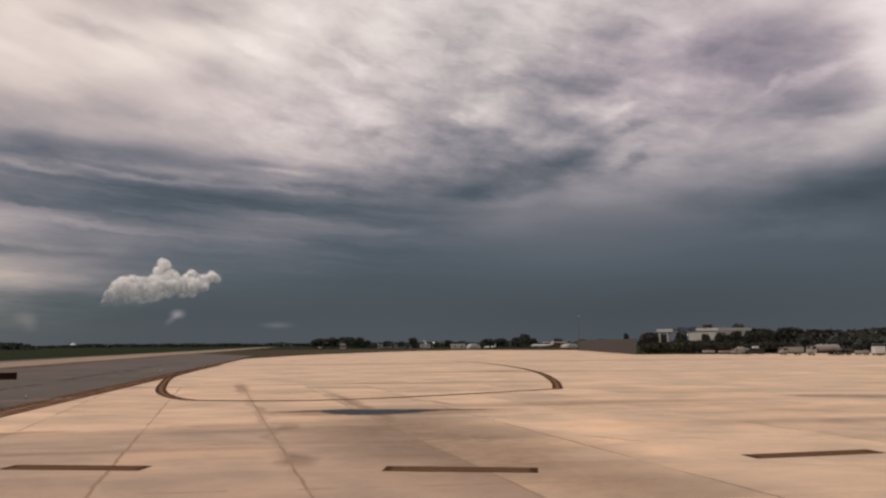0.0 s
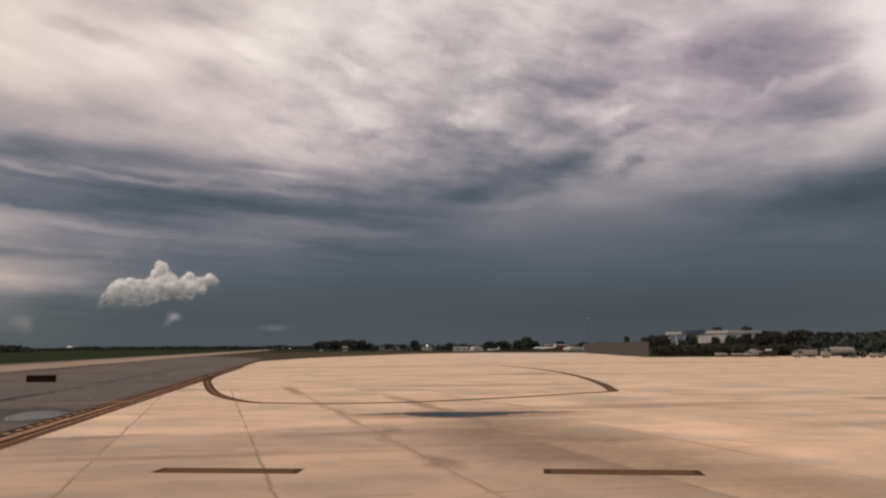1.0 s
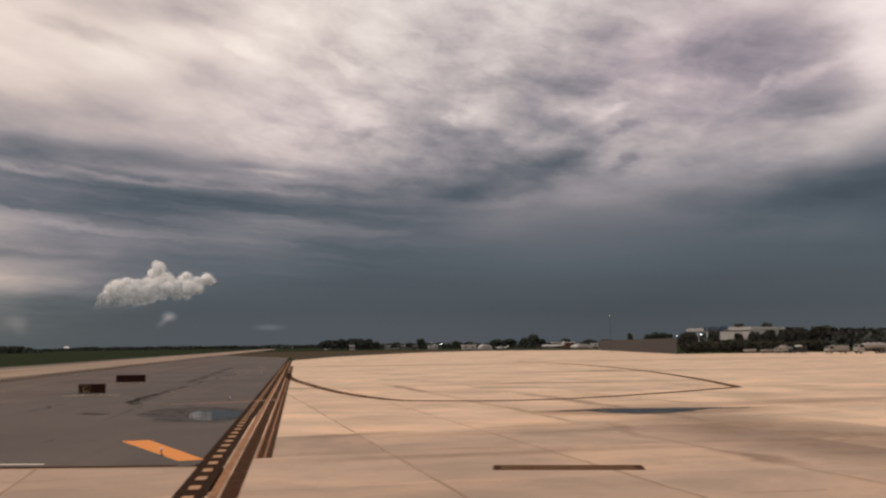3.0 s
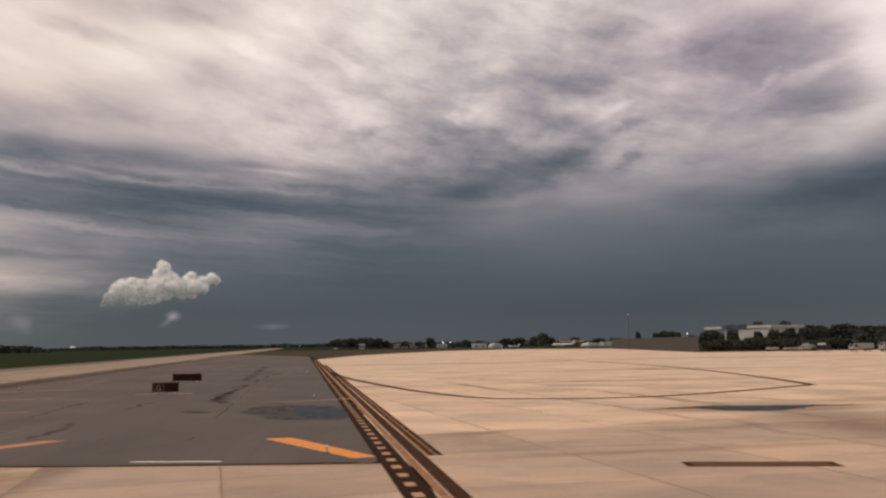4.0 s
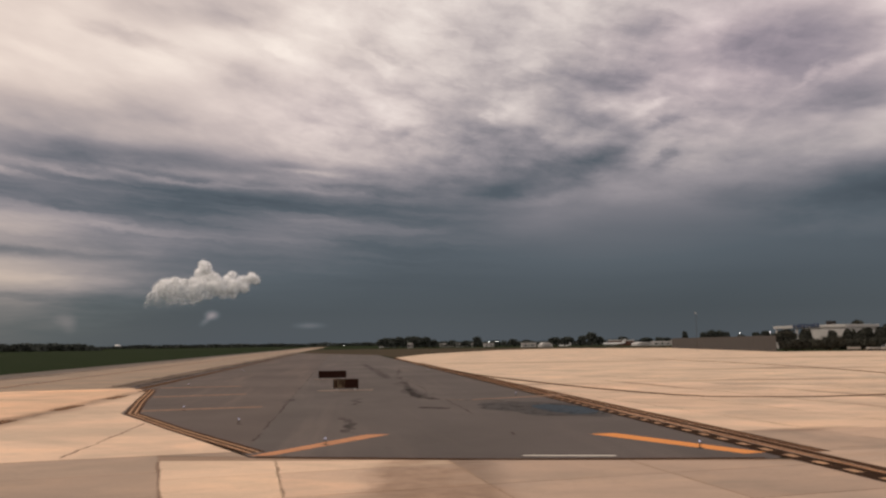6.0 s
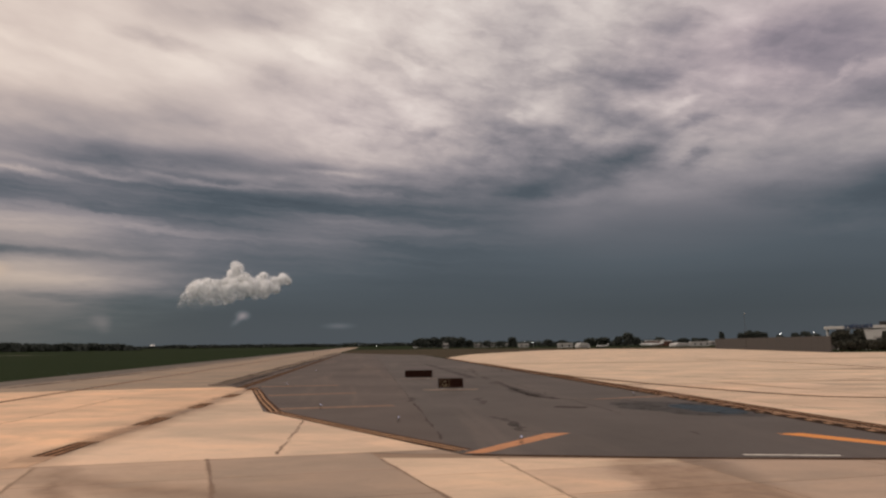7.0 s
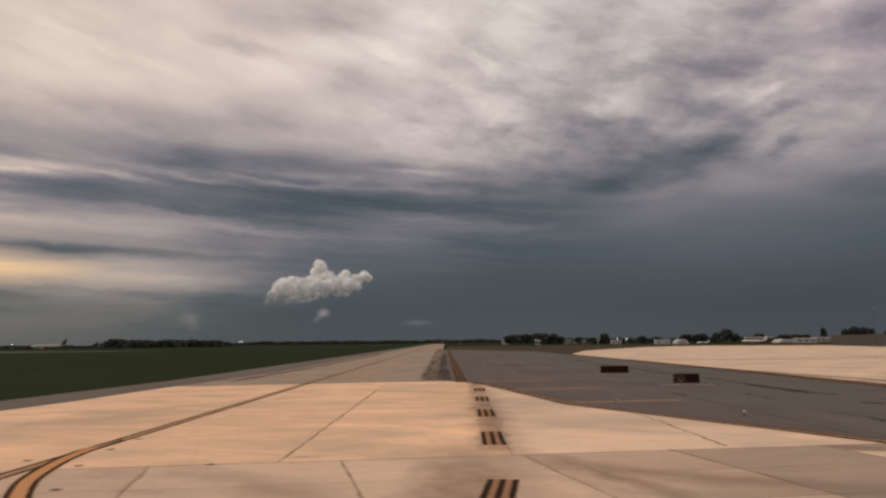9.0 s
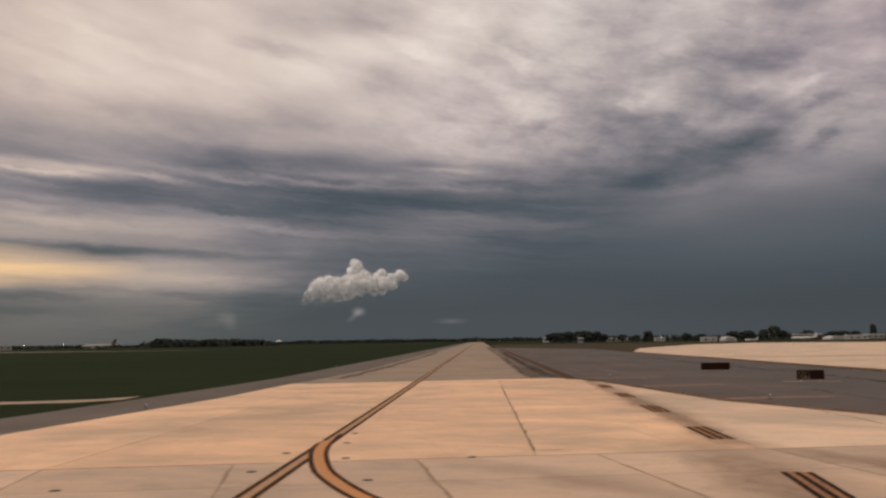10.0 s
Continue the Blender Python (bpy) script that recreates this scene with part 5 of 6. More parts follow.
def woods(name, az0, az1, dist, height, label, step=9.0, size=3.2):
    """A far belt of trees as one mass of leaf clumps with an uneven top."""
    r = random.Random(int(dist + az0 * 7))
    verts, faces = [], []
    length = radians(az1 - az0) * dist
    n = int(length / step)
    for i in range(n):
        a = radians(az0 + (az1 - az0) * (i + r.random()) / n)
        ends = min(1.0, 4.0 * min(i, n - i) / n + 0.35)
        top = height * (0.72 + 0.35 * noise.noise((i * 0.11, dist, 0)) + 0.2 * r.random()) * ends
        for _ in range(22):
            z = top * r.random() ** 0.75
            c = Vector((-math.sin(a) * dist + r.uniform(-step, step), math.cos(a) * dist + r.uniform(-14, 14), z))
            q = Euler((r.uniform(0, 6), r.uniform(0, 6), r.uniform(0, 6))).to_matrix()
            s = size * r.uniform(0.6, 1.2) * min(1.0, 0.35 + (top - z) / 5)
            o = len(verts)
            for p in ((-1, -0.6, 0), (0.2, -1, 0.25), (1, 0.1, -0.1), (0.3, 1, 0.3), (-0.8, 0.7, -0.2)):
                verts.append(c + q @ (Vector(p) * s))
            faces += [(o, o + 1, o + 2), (o, o + 2, o + 3), (o, o + 3, o + 4)]
    return tagged(new(name, mesh_of(name, verts, faces, LEAF_HAZED)), label, "woods", "", "stuff")


woods("far_woods", 28.3, 37.5, 1150, 11.5, "dark humped wood on the far side of the grass", 3.0, 3.4)
woods("tree_belt", -33.5, -23.4, 306, 8.8, "dense dark green tree belt behind the parked vehicles", 1.6, 1.1)
woods("far_woods", -3, 29.5, 2300, 11.0, "low dark tree line on the horizon", 7.0, 4.0)
woods("far_woods", 36, 62, 1250, 6.0, "low brown scrub on the horizon", 5.0, 2.6)
woods("far_hedge", -13, 9.0, 860, 7.0, "low dark scrub beyond the apron", 3.0, 1.7)
woods("far_hedge", -40, -11, 1100, 8.5, "dark tree line behind the hangars", 5.0, 2.8)

# ---- hangar, wall, mast, far buildings ----
hang = thing("hangar", "white flat-roofed hangar with an open columned canopy", "hangar", (105, 291, 0), 117.4)   # x runs along the front, away from the near corner
HL, HD = 32.6, 18.0
bm = bmesh.new()
box(bm, 0, 15.5, -HD, 0, 0, 8.2)
part("wall", bm, OFFWHITE, hang)
bm = bmesh.new()
box(bm, -0.4, HL + 0.3, -HD - 0.3, 0.5, 8.2, 9.3, 0.05)
part("roof", bm, OFFWHITE, hang)
bm = bmesh.new()
box(bm, 15.5, HL, -HD, -HD + 0.4, 0, 8.2)
part("rear_wall", bm, GREY, hang)
for x in (17.2, 22.2, 27.2, HL - 0.6):
    bm = bmesh.new()
    box(bm, x - 0.35, x + 0.35, -0.7, 0.0, 0, 8.2, 0.04)
    part("column", bm, OFFWHITE, hang)
bm = bmesh.new()
box(bm, 17.2, HL, -9, -0.9, 0, 3.4, 0.05)
part("inner_block", bm, GREY, hang)
for x in (11.6, 13.2, 14.6, 16.2, 17.8, 19.4, 20.8, 22.6):
    bm = bmesh.new()
    box(bm, x - 0.62, x + 0.62, 0.5, 0.72, 8.35, 9.9 if int(x) % 2 else 9.7, 0.03)
    box(bm, x - 0.25, x + 0.55, 0.74, 0.78, 8.75, 9.2)
    part("sign_block", bm, BLUE_SIGN, hang, "dark raised sign block")
for x in (3.0, 9.0):
    bm = bmesh.new()
    box(bm, x - 2.4, x + 2.4, 0.0, 0.09, 0, 5.2, 0.02)
    door = part("door", bm, ROOF_GREY, hang)
    bm = bmesh.new()
    box(bm, x - 1.2, x + 1.2, 0.09, 0.12, 3.2, 4.4)
    part("window", bm, TINT, door)
bm = bmesh.new()
box(bm, 8.6, 11.2, -6, -3.4, 9.3, 10.8, 0.08)
part("roof_unit", bm, DARK_PAINT, hang, "dark roof unit")

fence = thing("wall_far", "long grey-brown panel wall along the apron edge", "wall", (0, 0, 0), 0, "", "structure")
wa, wb = Vector((63.2, 250.5, 0)), Vector((74.5, 425, 0))
wn = 29
pm = bmesh.new()
box(pm, 0.02, 5.98, -0.12, 0.12, 0, 5.2, 0.03)
me_panel = bpy.data.meshes.new("panel")
pm.to_mesh(me_panel)
pm.free()
me_panel.materials.append(GREY)
pm = bmesh.new()
box(pm, -0.05, 0.05, -0.14, 0.14, 0, 5.22, 0.01)
me_post = bpy.data.meshes.new("post")
pm.to_mesh(me_post)
pm.free()
me_post.materials.append(GREY)
wt = math.degrees(math.atan2(wb.y - wa.y, wb.x - wa.x))
for i in range(wn):
    p = wa.lerp(wb, i / wn)
    for nm, me in (("panel", me_panel), ("post", me_post)):
        ob = new(nm, me)
        ob.matrix_world = pose(p.x, p.y, -0.05, 0, 0, wt)
        ob.parent = fence

mast = thing("lamp_mast", "thin dark lattice mast with a lamp on top", "mast", (54.4, 307.2, 0))
bm = bmesh.new()
for sx_, sy_ in ((-0.18, -0.18), (0.18, -0.18), (0, 0.2)):
    tube(bm, (sx_, sy_, 0), (sx_ * 0.4, sy_ * 0.4, 14.5), 0.02, 0.014, 6)
for n in range(14):
    tube(bm, (-0.17, -0.17, n + 0.2), (0.15, -0.17, n + 1.0), 0.012, 0.012, 4)
    tube(bm, (0.15, -0.17, n + 0.2), (0, 0.18, n + 1.0), 0.012, 0.012, 4)
part("lattice", bm, DARK_METAL, mast)
bm = bmesh.new()
turned(bm, [(0.12, 14.5), (0.2, 14.6), (0.2, 14.85), (0.05, 14.95)], 10)
part("lamp", bm, WHITE, mast)


def lamp_post(at, height, label, size=0.35):
    t = thing("lamp_post", label, "street lamp", at, 0, "far apron lamps")
    bm = bmesh.new()
    tube(bm, (0, 0, 0), (0, 0, height), 0.12, 0.07)
    part("pole", bm, METAL, t)
    bm = bmesh.new()
    turned(bm, [(size * 0.4, height - 0.1), (size, height + size * 0.4), (size * 0.9, height + size), (size * 0.2, height + size * 1.3)], 12)
    part("lamp", bm, LAMP, t, "lit white lamp head")
    return t


lamp_post((207, 705, 0), 9.8, "lit flood lamp on a tall pole far off", 0.34)
lamp_post((176, 551, 0), 9.4, "lit flood lamp on a tall pole far off", 0.26)
lamp_post((184, 540, 0), 9.3, "lit flood lamp on a tall pole far off", 0.24)
lamp_post((-19.4, 774.8, 0), 5.0, "lit white lamp on a low pole far off", 0.32)
lamp_post((-11.0, 774.8, 0), 5.0, "lit white lamp on a low pole far off", 0.3)
lamp_post((-259, 1290, 0), 2.6, "lit white lamp far along the taxiway", 0.45)
lamp_post((-640, 700, 0), 5.5, "lit white lamp on a low pole far off", 0.32)
lamp_post((-690, 700, 0), 5.5, "lit white lamp on a low pole far off", 0.32)


def shed(at, turn, l, d, h, wall, label):
    t = thing("low_building", label, "building", at, turn, "far low buildings")
    bm = bmesh.new()
    box(bm, -l / 2, l / 2, -d / 2, d / 2, 0, h)
    part("wall", bm, wall, t)
    bm = bmesh.new()
    box(bm, -l / 2 - 0.5, l / 2 + 0.5, -d / 2 - 0.5, d / 2 + 0.5, h, h + 0.9, 0.0, 0.6)
    part("roof", bm, ROOF_GREY, t)
    for n in range(max(2, int(l / 5))):
        x = -l / 2 + (n + 0.5) * l / max(2, int(l / 5))
        bm = bmesh.new()
        box(bm, x - 0.8, x + 0.8, -d / 2 - 0.06, -d / 2 + 0.02, h * 0.35, h * 0.75)
        part("window", bm, TINT, t)
    return t


shed((-66, 850, 0), 3, 16, 9, 3.4, ROOF_GREY, "low pale grey building among far trees")
shed((-45, 855, 0), 0, 22, 9, 3.2, OFFWHITE, "long low white building among far trees")
shed((-20, 800, 0), 5, 10, 7, 3.0, OFFWHITE, "small white far building with lit front")
shed((-142, 900, 0), 5, 12, 8, 5.0, OFFWHITE, "pale far shed in front of trees")
shed((-95, 715, 0), 5, 5, 5, 4.0, ROOF_GREY, "pale narrow hut against dark trees")
shed((175, 790, 0), 0, 16, 9, 3.6, ROOF_GREY, "low grey far building")
shed((112, 770, 0), 0, 24, 10, 4.5, RED_BROWN, "low brown far building")
shed((-722, 700, 0), 40, 24, 10, 4.6, ROOF_GREY, "long low grey far building")


def arched_hangar(at, turn, l, w, h, label):
    """A barrel-roofed hangar, its arched end towards -y."""
    t = thing("arched_hangar", label, "hangar", at, turn, "far arched hangars")
    arc_ = [(math.cos(math.pi * i / 12) * w / 2, h * 0.35 + math.sin(math.pi * i / 12) * h * 0.65) for i in range(13)]
    bm = bmesh.new()
    loft(bm, [[(x, y, z) for x, z in [(w / 2, 0)] + arc_ + [(-w / 2, 0)]] for y in (-l / 2, l / 2)])
    part("shell", bm, OFFWHITE, t)
    bm = bmesh.new()
    box(bm, -w * 0.32, w * 0.32, -l / 2 - 0.12, -l / 2 - 0.02, 0, h * 0.62, 0.03)
    part("door", bm, ROOF_GREY, t)
    for s in (-1, 1):
        bm = bmesh.new()
        box(bm, s * w * 0.5 - 0.3, s * w * 0.5 + 0.3, -l / 2, l / 2, 0, h * 0.4, 0.05)
        part("side_wall", bm, OFFWHITE, t)
    return t


def loft(bm, rings):
    rows = [[bm.verts.new(p) for p in ring] for ring in rings]
    for a, b in zip(rows, rows[1:]):
        for i in range(len(a)):
            j = (i + 1) % len(a)
            bm.faces.new((a[i], a[j], b[j], b[i]))
    bm.faces.new(rows[0][::-1])
    bm.faces.new(rows[-1])
    return bm


arched_hangar((24.5, 640, 0), 8, 14, 9.0, 3.9, "white barrel-roofed hangar beyond the apron")
arched_hangar((112, 676, 0), 6, 18, 13, 3.2, "white barrel-roofed hangar beyond the apron")
shed((132, 690, 0), 4, 16, 9, 3.0, OFFWHITE, "long low white far building")
shed((12, 660, 0), 4, 12, 8, 2.9, OFFWHITE, "low white building with a flat roof")
dome = thing("radome", "white dome low on the horizon", "dome", (-1714, 3516, 0))
part("dome", turned(bmesh.new(), [(14, 0), (14.5, 9), (13, 13), (9, 16.5), (4, 18.4), (1, 18.8)], 20), WHITE, dome)


# ---- vehicles on the far side of the apron ----
def wheel(t, x, y, r, w=0.28):
    m = pose(x, y, r, 90, 0, 0)
    bm = bmesh.new()
    turned(bm, [(r * 0.55, -w / 2), (r * 0.95, -w / 2), (r, -w / 4), (r, w / 4), (r * 0.95, w / 2), (r * 0.55, w / 2)], 16, m)
    ty = part("tyre", bm, DARK, t)
    bm = bmesh.new()
    turned(bm, [(r * 0.55, -w / 2 - 0.01), (r * 0.3, -w / 2 - 0.02), (r * 0.3, w / 2 + 0.02), (r * 0.55, w / 2 + 0.01)], 12, m)
    part("rim", bm, METAL, ty)


def cab(t, x0, x1, w, z0, z1, mat, slope=0.5):
    """A driver's cab, its screen leaning back at the x0 end."""
    bm = bmesh.new()
    verts = []
    zc = z0 + (z1 - z0) * 0.5
    outline = ((x0, z0), (x0, zc), (x0 + slope, z1), (x1, z1), (x1, z0))
    for s in (-w / 2, w / 2):
        verts.append([bm.verts.new((x, s, z)) for x, z in outline])
    bm.faces.new(verts[0])
    bm.faces.new(verts[1][::-1])
    for i in range(5):
        j = (i + 1) % 5
        bm.faces.new((verts[0][j], verts[0][i], verts[1][i], verts[1][j]))
    bmesh.ops.bevel(bm, geom=bm.edges[:], offset=0.06, segments=2, affect="EDGES")
    part("cab", bm, mat, t)
    bm = bmesh.new()
    l = math.hypot(slope, z1 - zc)
    box(bm, -l * 0.42, l * 0.42, -w * 0.42, w * 0.42, -0.015, 0.015)
    g_ = part("windscreen", bm, TINT, t)
    g_.matrix_local = pose(x0 + slope / 2 - 0.02, 0, (zc + z1) / 2 + 0.01, 0, -math.degrees(math.atan2(z1 - zc, slope)), 0)
    for s in (-1, 1):
        bm = bmesh.new()
        box(bm, x0 + slope + 0.1, x1 - 0.2, s * w / 2 - 0.02, s * w / 2 + 0.02, zc + 0.05, z1 - 0.15)
        part("side_window", bm, TINT, t)


def base_frame(t, x0, x1, w, z0, z1, mat=DARK_PAINT):
    bm = bmesh.new()
    box(bm, x0, x1, -w / 2, w / 2, z0, z1, 0.05)
    part("chassis", bm, mat, t)


def van(at, turn, body, top, label):
    t = thing("van", label, "van", at, turn, "service vehicles on the apron")
    base_frame(t, -2.6, 2.6, 1.9, 0.35, 0.6)
    bm = bmesh.new()
    box(bm, -1.2, 2.6, -0.98, 0.98, 0.55, 1.95, 0.12, 0.08)
    part("body", bm, body, t)
    cab(t, -2.6, -1.15, 1.9, 0.55, 1.8, body, 0.6)
    bm = bmesh.new()
    box(bm, -0.6, 0.9, -0.8, 0.8, 1.95, 2.45, 0.08)
    part("roof_box", bm, top, t)
    for x in (-1.75, 1.7):
        for s in (-0.85, 0.85):
            wheel(t, x, s, 0.36)
    return t


def box_truck(at, turn, length, height, mat, label):
    t = thing("box_truck", label, "truck", at, turn, "service vehicles on the apron")
    base_frame(t, -length / 2, length / 2, 1.9, 0.5, 0.75)
    cab(t, -length / 2, -length / 2 + 1.9, 2.1, 0.6, 2.1, mat)
    bm = bmesh.new()
    box(bm, -length / 2 + 2.05, length / 2, -1.15, 1.15, 0.8, height, 0.05)
    part("box_body", bm, mat, t)
    bm = bmesh.new()
    box(bm, length / 2, length / 2 + 0.05, -1.0, 1.0, 0.9, height - 0.15, 0.01)
    part("rear_door", bm, ROOF_GREY, t)
    for x in (-length / 2 + 1.0, length / 2 - 1.3):
        for s in (-0.95, 0.95):
            wheel(t, x, s, 0.42)
    return t


def tanker(at, turn, label):
    t = thing("fuel_tanker", label, "truck", at, turn, "service vehicles on the apron")
    base_frame(t, -4.6, 4.6, 2.0, 0.6, 0.95)
    cab(t, -4.7, -2.7, 2.3, 0.7, 2.6, DUSTY)
    bm = bmesh.new()
    m = pose(0.9, 0, 1.95, 0, 90, 0) @ Matrix.Diagonal((0.88, 1.0, 1.0, 1))
    turned(bm, [(0.2, -3.45), (0.95, -3.35), (1.18, -3.1), (1.18, 3.1), (0.95, 3.35), (0.2, 3.45)], 24, m)
    tank = part("tank", bm, TANK, t)
    for x in (-0.8, 0.9, 2.6):
        bm = bmesh.new()
        turned(bm, [(0.3, 0), (0.3, 0.16), (0.1, 0.2)], 12, pose(x, 0, 2.95))
        part("hatch", bm, METAL, tank)
    bm = bmesh.new()
    box(bm, 0.0, 2.2, -1.15, -0.9, 0.75, 1.35, 0.04)
    part("pump_box", bm, DARK_PAINT, t)
    for x in (-3.7, 2.2, 3.3):
        for s in (-1.0, 1.0):
            wheel(t, x, s, 0.5)
    return t


def cart(at, turn, length, height, mat, label, roof=True):
    t = thing("baggage_cart", label, "cart", at, turn, "service vehicles on the apron")
    base_frame(t, -length / 2, length / 2, 1.6, 0.4, 0.6)
    if roof:
        bm = bmesh.new()
        box(bm, -length / 2, length / 2, -0.8, 0.8, height - 0.08, height, 0.03)
        part("roof", bm, mat, t)
        for x in (-length / 2 + 0.08, length / 2 - 0.08):
            for s in (-0.75, 0.75):
                bm = bmesh.new()
                tube(bm, (x, s, 0.6), (x, s, height - 0.06), 0.04)
                part("post", bm, METAL, t)
    else:
        bm = bmesh.new()
        box(bm, -length / 2, length / 2, -0.8, 0.8, 0.6, height, 0.05)
        part("body", bm, mat, t)
    for x in (-length * 0.32, length * 0.32):
        for s in (-0.7, 0.7):
            wheel(t, x, s, 0.24, 0.18)
    return t


van((95.3, 234, 0), 8, DARK_PAINT, WHITE, "dark service van with a white roof box on the apron")
van((91.5, 236, 0), 12, DUSTY, ROOF_GREY, "pale pickup van parked beside a dark one")
box_truck((100.8, 222, 0), 6, 6.6, 2.3, DUSTY, "white box truck parked on the apron")
tanker((107, 215, 0), 4, "grey aluminium fuel tanker with a white cab")
cart((111.2, 212, 0), 0, 3.2, 1.7, DUSTY, "low covered baggage cart")
cart((114.3, 209, 0), 0, 3.4, 1.3, DUSTY, "low pale baggage cart", False)
cart((117.2, 206, 0), 5, 3.0, 2.4, WHITE, "tall white equipment cart", False)
cart((121, 207, 0), 4, 9.5, 3.1, ROOF_GREY, "long grey roofed belt loader")
box_truck((119.5, 198, 0), 10, 6.0, 3.0, OFFWHITE, "white box truck with a tall body")
box_truck((127, 200, 0), 0, 6.4, 2.6, DUSTY, "pale service truck at the end of the row")
box_truck((136, 202, 0), 4, 7.0, 2.8, OFFWHITE, "white truck at the far end of the row")
cart((88.5, 240, 0), 10, 4.0, 1.2, ROOF_GREY, "low grey equipment trailer", False)
cart((84.5, 244, 0), 10, 3.6, 1.3, DUSTY, "low pale trailer by the hedge", False)


# ---- aircraft parked far off ----
def wing(bm, root, tip, chord0, chord1, thick):
    """A tapered wing or fin between two leading-edge points."""
    rings = []
    root, tip = Vector(root), Vector(tip)
    side = (tip - root)
    up = Vector((0, 1, 0)) if abs(side.z) > abs(side.y) else Vector((0, 0, 1))
    for p, c, th in ((root, chord0, thick), (tip, chord1, thick * 0.5)):
        rings.append([p + Vector((c * f, 0, 0)) + up * (th * s) for f, s in ((0, 0), (0.3, 0.5), (1, 0.05), (1, -0.05), (0.3, -0.5))])
    return loft(bm, rings)


def aircraft(at, turn, length, label, body=WHITE, tail=WHITE, high_wing=False, engines=True):
    """Nose at -x; length sets everything."""
    t = thing("aircraft", label, "aircraft", at, turn, "parked aircraft")
    r = length * (0.052 if not high_wing else 0.06)
    zc = r * 1.0 + length * 0.05
    bm = bmesh.new()
    prof = [(-0.5, 0.05, -0.25), (-0.485, 0.4, -0.15), (-0.45, 0.75, -0.08), (-0.38, 1.0, 0), (0.12, 1.0, 0), (0.3, 0.72, 0.2), (0.44, 0.32, 0.5), (0.5, 0.1, 0.65)]
    loft(bm, [[(x * length, math.cos(a) * r * k_, zc + up * r + math.sin(a) * r * k_) for a in [2 * math.pi * i / 18 for i in range(18)]] for x, k_, up in prof])
    fus = part("fuselage", bm, body, t)
    bm = bmesh.new()
    box(bm, -0.462 * length, -0.435 * length, -r * 0.62, r * 0.62, zc + r * 0.32, zc + r * 0.6)
    part("cockpit_window", bm, TINT, fus)
    wz = zc + r * 0.85 if high_wing else zc - r * 0.5
    for s in (-1, 1):
        bm = bmesh.new()
        sweep = 0.03 if high_wing else 0.16
        wing(bm, (-0.08 * length, s * r * 0.6, wz), ((-0.08 + sweep) * length, s * 0.46 * length, wz + (0 if high_wing else 0.03 * length)), 0.17 * length, 0.06 * length, 0.02 * length)
        part("wing", bm, body, t)
        bm = bmesh.new()
        wing(bm, (0.37 * length, s * r * 0.2, zc + r * 0.6), (0.44 * length, s * 0.17 * length, zc + r * 0.7), 0.1 * length, 0.05 * length, 0.012 * length)
        part("tailplane", bm, tail, t)
        if engines:
            bm = bmesh.new()
            er = r * 0.5
            ex, ey, ez = (-0.1 * length, s * 0.16 * length, wz - er * 1.1) if not high_wing else (-0.1 * length, s * 0.16 * length, wz - er * 0.2)
            turned(bm, [(er * 0.7, -0.06 * length), (er, -0.05 * length), (er, 0.01 * length), (er * 0.6, 0.06 * length)], 16, pose(ex, ey, ez, 0, 90, 0))
            part("engine", bm, ROOF_GREY, t)
    bm = bmesh.new()
    wing(bm, (0.32 * length, 0, zc + r * 0.7), (0.44 * length, 0, zc + r * 0.7 + length * 0.16), 0.17 * length, 0.07 * length, 0.014 * length)
    part("fin", bm, tail, t)
    for x, y in ((-0.38, 0), (0.02, -0.07), (0.02, 0.07)):
        bm = bmesh.new()
        tube(bm, (x * length, y * length, 0.3), (x * length, y * length, zc - r * 0.4), 0.012 * length)
        leg = part("gear_leg", bm, METAL, t)
        bm = bmesh.new()
        turned(bm, [(0.1, -0.2), (0.018 * length, -0.18), (0.018 * length, 0.18), (0.1, 0.2)], 12, pose(x * length, y * length, 0.018 * length, 90, 0, 0))
        part("tyre", bm, DARK, leg)
    return t


aircraft((84, 654, 0), 4, 20, "small white jet parked beyond the apron", WHITE, WHITE)
aircraft((36, 600, 0), 24, 11, "white high-winged propeller aircraft beyond the apron", WHITE, WHITE, True)
aircraft((-551, 640, 0), 14, 33, "pale grey airliner with a dark tail across the grass", DUSTY, LIVERY)

# ---- cumulus far off ----
m_, n_, b_ = material("cloud_white", 1.0)
b_.inputs["Base Color"].default_value = (0.97, 0.98, 1.0, 1)
b_.inputs["Specular IOR Level"].default_value = 0.0
co = n_.add("ShaderNodeTexCoord").outputs["Object"]
sp = n_.add("ShaderNodeSeparateXYZ")
n_.put(sp, 0, co)
thin = n_.math("ADD", n_.math("MULTIPLY", n_.math("ADD", sp.outputs[2], 112.0), 0.0066), n_.math("MULTIPLY", n_.math("SUBTRACT", n_.noise(co, 0.02, 5.0, 0.65), 0.5), 1.7), clamp=True)
n_.put(b_, "Alpha", thin)
# cloud lets light through, which softens its shaded side
tr = n_.add("ShaderNodeBsdfTranslucent")
tr.inputs["Color"].default_value = (0.97, 0.98, 1.0, 1)
clear_ = n_.add("ShaderNodeBsdfTransparent")
veil = n_.add("ShaderNodeMixShader")
n_.put(veil, 0, thin)
n_.t.links.new(clear_.outputs[0], veil.inputs[1])
n_.t.links.new(tr.outputs[0], veil.inputs[2])
both = n_.add("ShaderNodeMixShader")
both.inputs[0].default_value = 0.33
n_.t.links.new(b_.outputs[0], both.inputs[1])
n_.t.links.new(veil.outputs[0], both.inputs[2])
n_.t.links.new(both.outputs[0], [q for q in n_.t.nodes if q.type == "OUTPUT_MATERIAL"][0].inputs[0])
CLOUD = m_

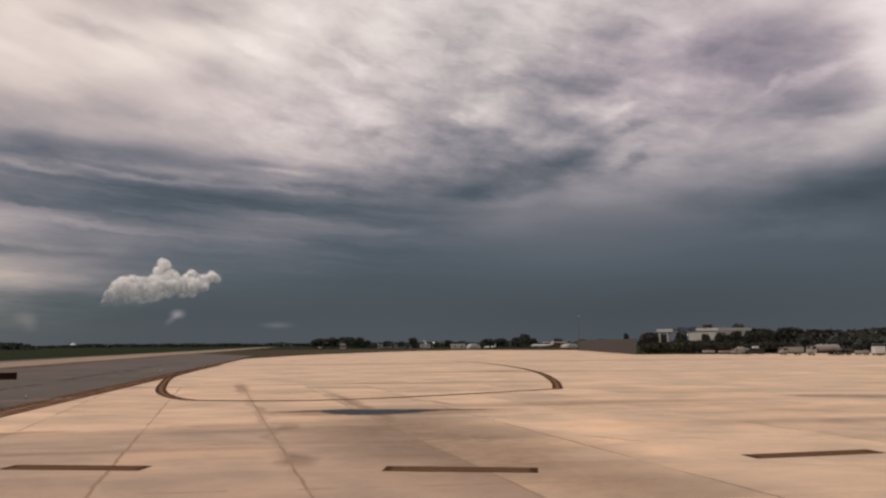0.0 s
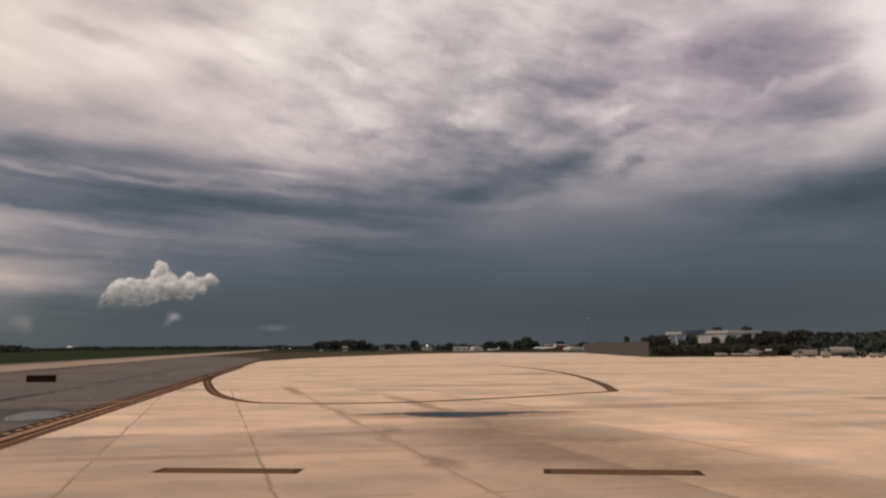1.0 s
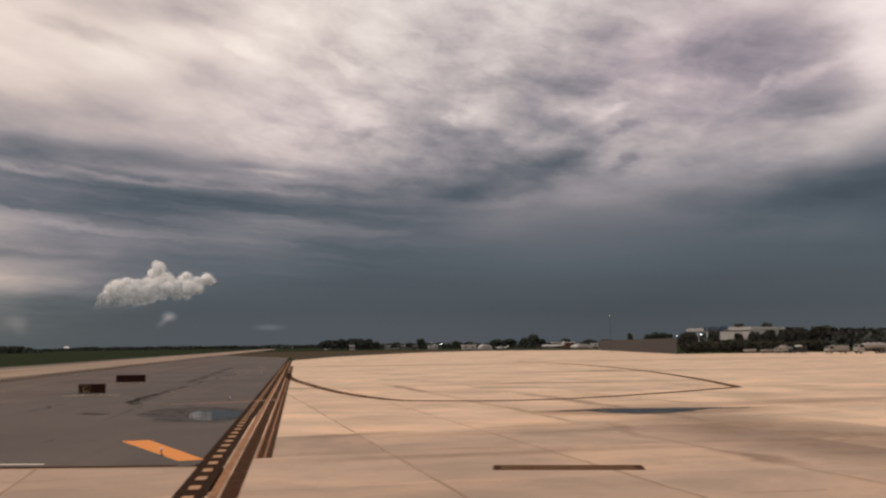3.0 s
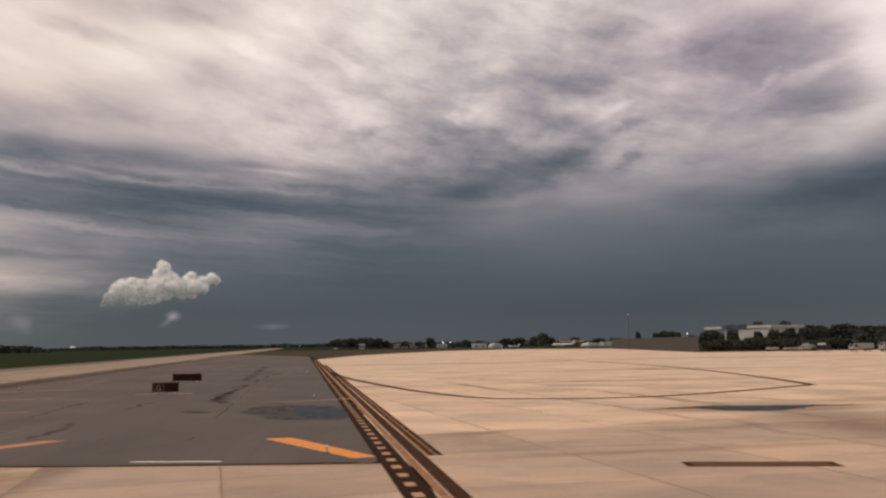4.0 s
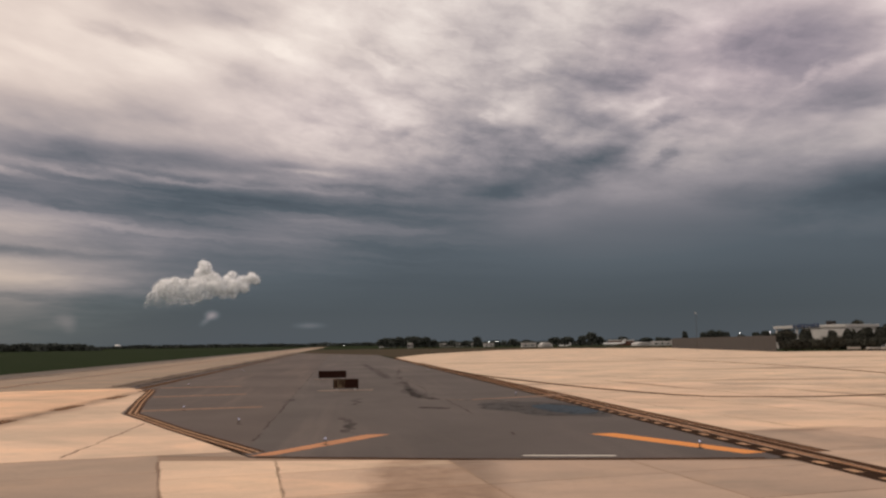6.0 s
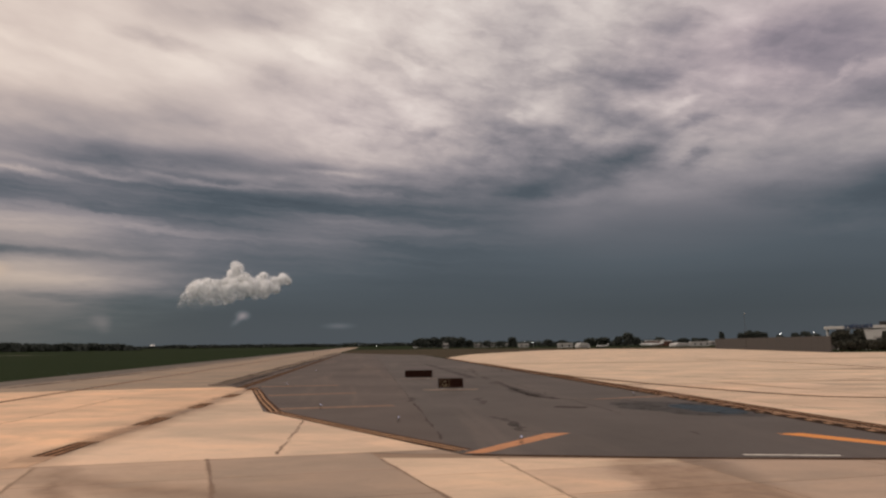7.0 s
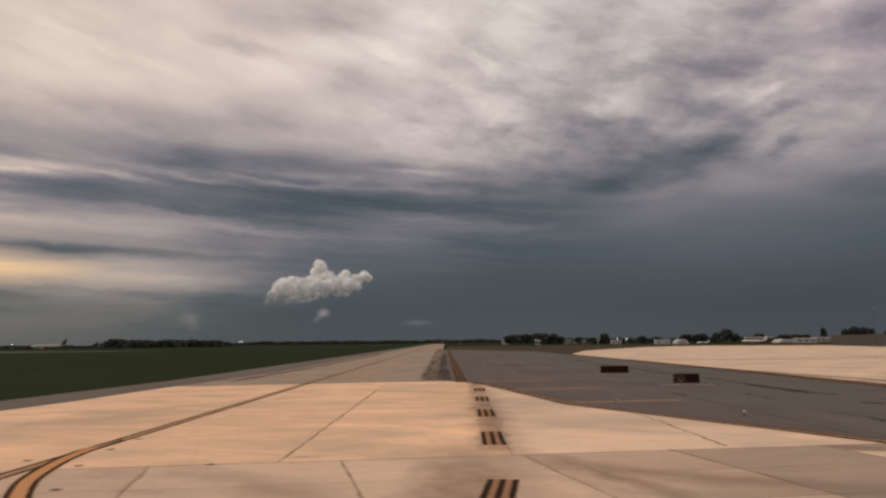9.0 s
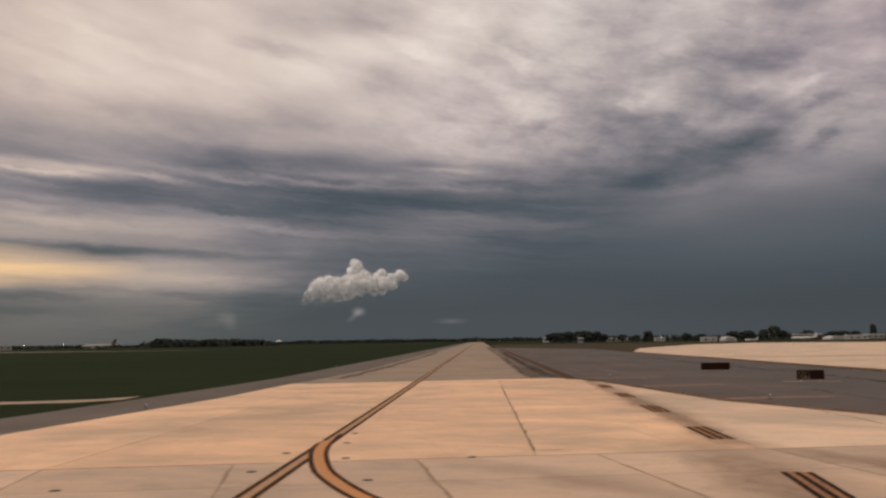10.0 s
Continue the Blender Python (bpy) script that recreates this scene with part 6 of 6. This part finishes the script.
m_, n_, b_ = material("cloud_veil", 1.0)
b_.inputs["Base Color"].default_value = (0.97, 0.98, 1.0, 1)
b_.inputs["Specular IOR Level"].default_value = 0.0
co = n_.add("ShaderNodeTexCoord").outputs["Object"]
sp = n_.add("ShaderNodeSeparateXYZ")
n_.put(sp, 0, co)
shred = n_.math("ADD", n_.math("MULTIPLY", n_.math("ADD", sp.outputs[2], 150.0), 0.0028), n_.math("MULTIPLY", n_.math("SUBTRACT", n_.noise(co, 0.018, 5.0, 0.65), 0.6), 1.6), clamp=True)
n_.put(b_, "Alpha", n_.math("MULTIPLY", shred, 0.55))
VEIL = m_


def cumulus(name, label, lobes, az, el, dist):
    """Heaped cloud: lobes (across, up, radius) in metres about its middle, melted into one billowing body with thin shreds round it."""
    a = radians(az)
    whole = thing(name, label, "cloud", (-38 - math.sin(a) * dist, math.cos(a) * dist, math.tan(radians(el)) * dist), az, "", "structure")
    for nm, mat, out in (("core", CLOUD, 0.0), ("shreds", VEIL, 6.0)):
        r = random.Random(len(lobes))
        bm = bmesh.new()
        for x, z, rad in lobes:
            c = Vector((x, r.uniform(-0.5, 0.5) * rad, z))
            made = bmesh.ops.create_icosphere(bm, subdivisions=3, radius=1.0)["verts"]
            for q in made:
                q.co = c + q.co.normalized() * (rad - 4 + out)
        for f_ in bm.faces:
            f_.smooth = True
        ob = part(nm, bm, mat, whole)
        melt = ob.modifiers.new("melt", "REMESH")
        melt.mode, melt.voxel_size, melt.use_smooth_shade = "VOXEL", 5.0, True
        soft_ = ob.modifiers.new("soft", "SMOOTH")
        soft_.factor, soft_.iterations = 0.5, 16
        for size, amount in ((85, 30), (36, 8), (17, 4)):
            tex = bpy.data.textures.new("billow", "CLOUDS")
            tex.noise_scale, tex.noise_depth = size, 2
            push = ob.modifiers.new("billow", "DISPLACE")
            push.texture, push.strength, push.mid_level, push.texture_coords = tex, amount, 0.45, "LOCAL"
    return whole


def lobe_list(*rows):
    return [((x - 430) * 0.93, (190 - y) * 0.93, rr * 0.93) for x, y, rr in rows]


cumulus("cumulus_cloud", "bright white heaped cloud against the dark storm sky", lobe_list(
    (436, 84, 22), (448, 110, 34), (430, 142, 36), (300, 186, 36), (256, 194, 34), (345, 186, 30), (385, 182, 30), (222, 224, 40), (262, 230, 48), (320, 232, 56), (196, 270, 40), (172, 300, 26),
    (240, 282, 44), (300, 285, 40), (360, 262, 48), (410, 240, 50), (440, 195, 56), (485, 167, 44), (505, 207, 52), (470, 250, 34), (540, 240, 34), (566, 178, 38), (590, 146, 24)) + lobe_list(
    (600, 206, 42), (644, 178, 40), (690, 156, 32), (714, 168, 22), (650, 212, 32), (590, 246, 24)), 20.08, 4.55, 3900)
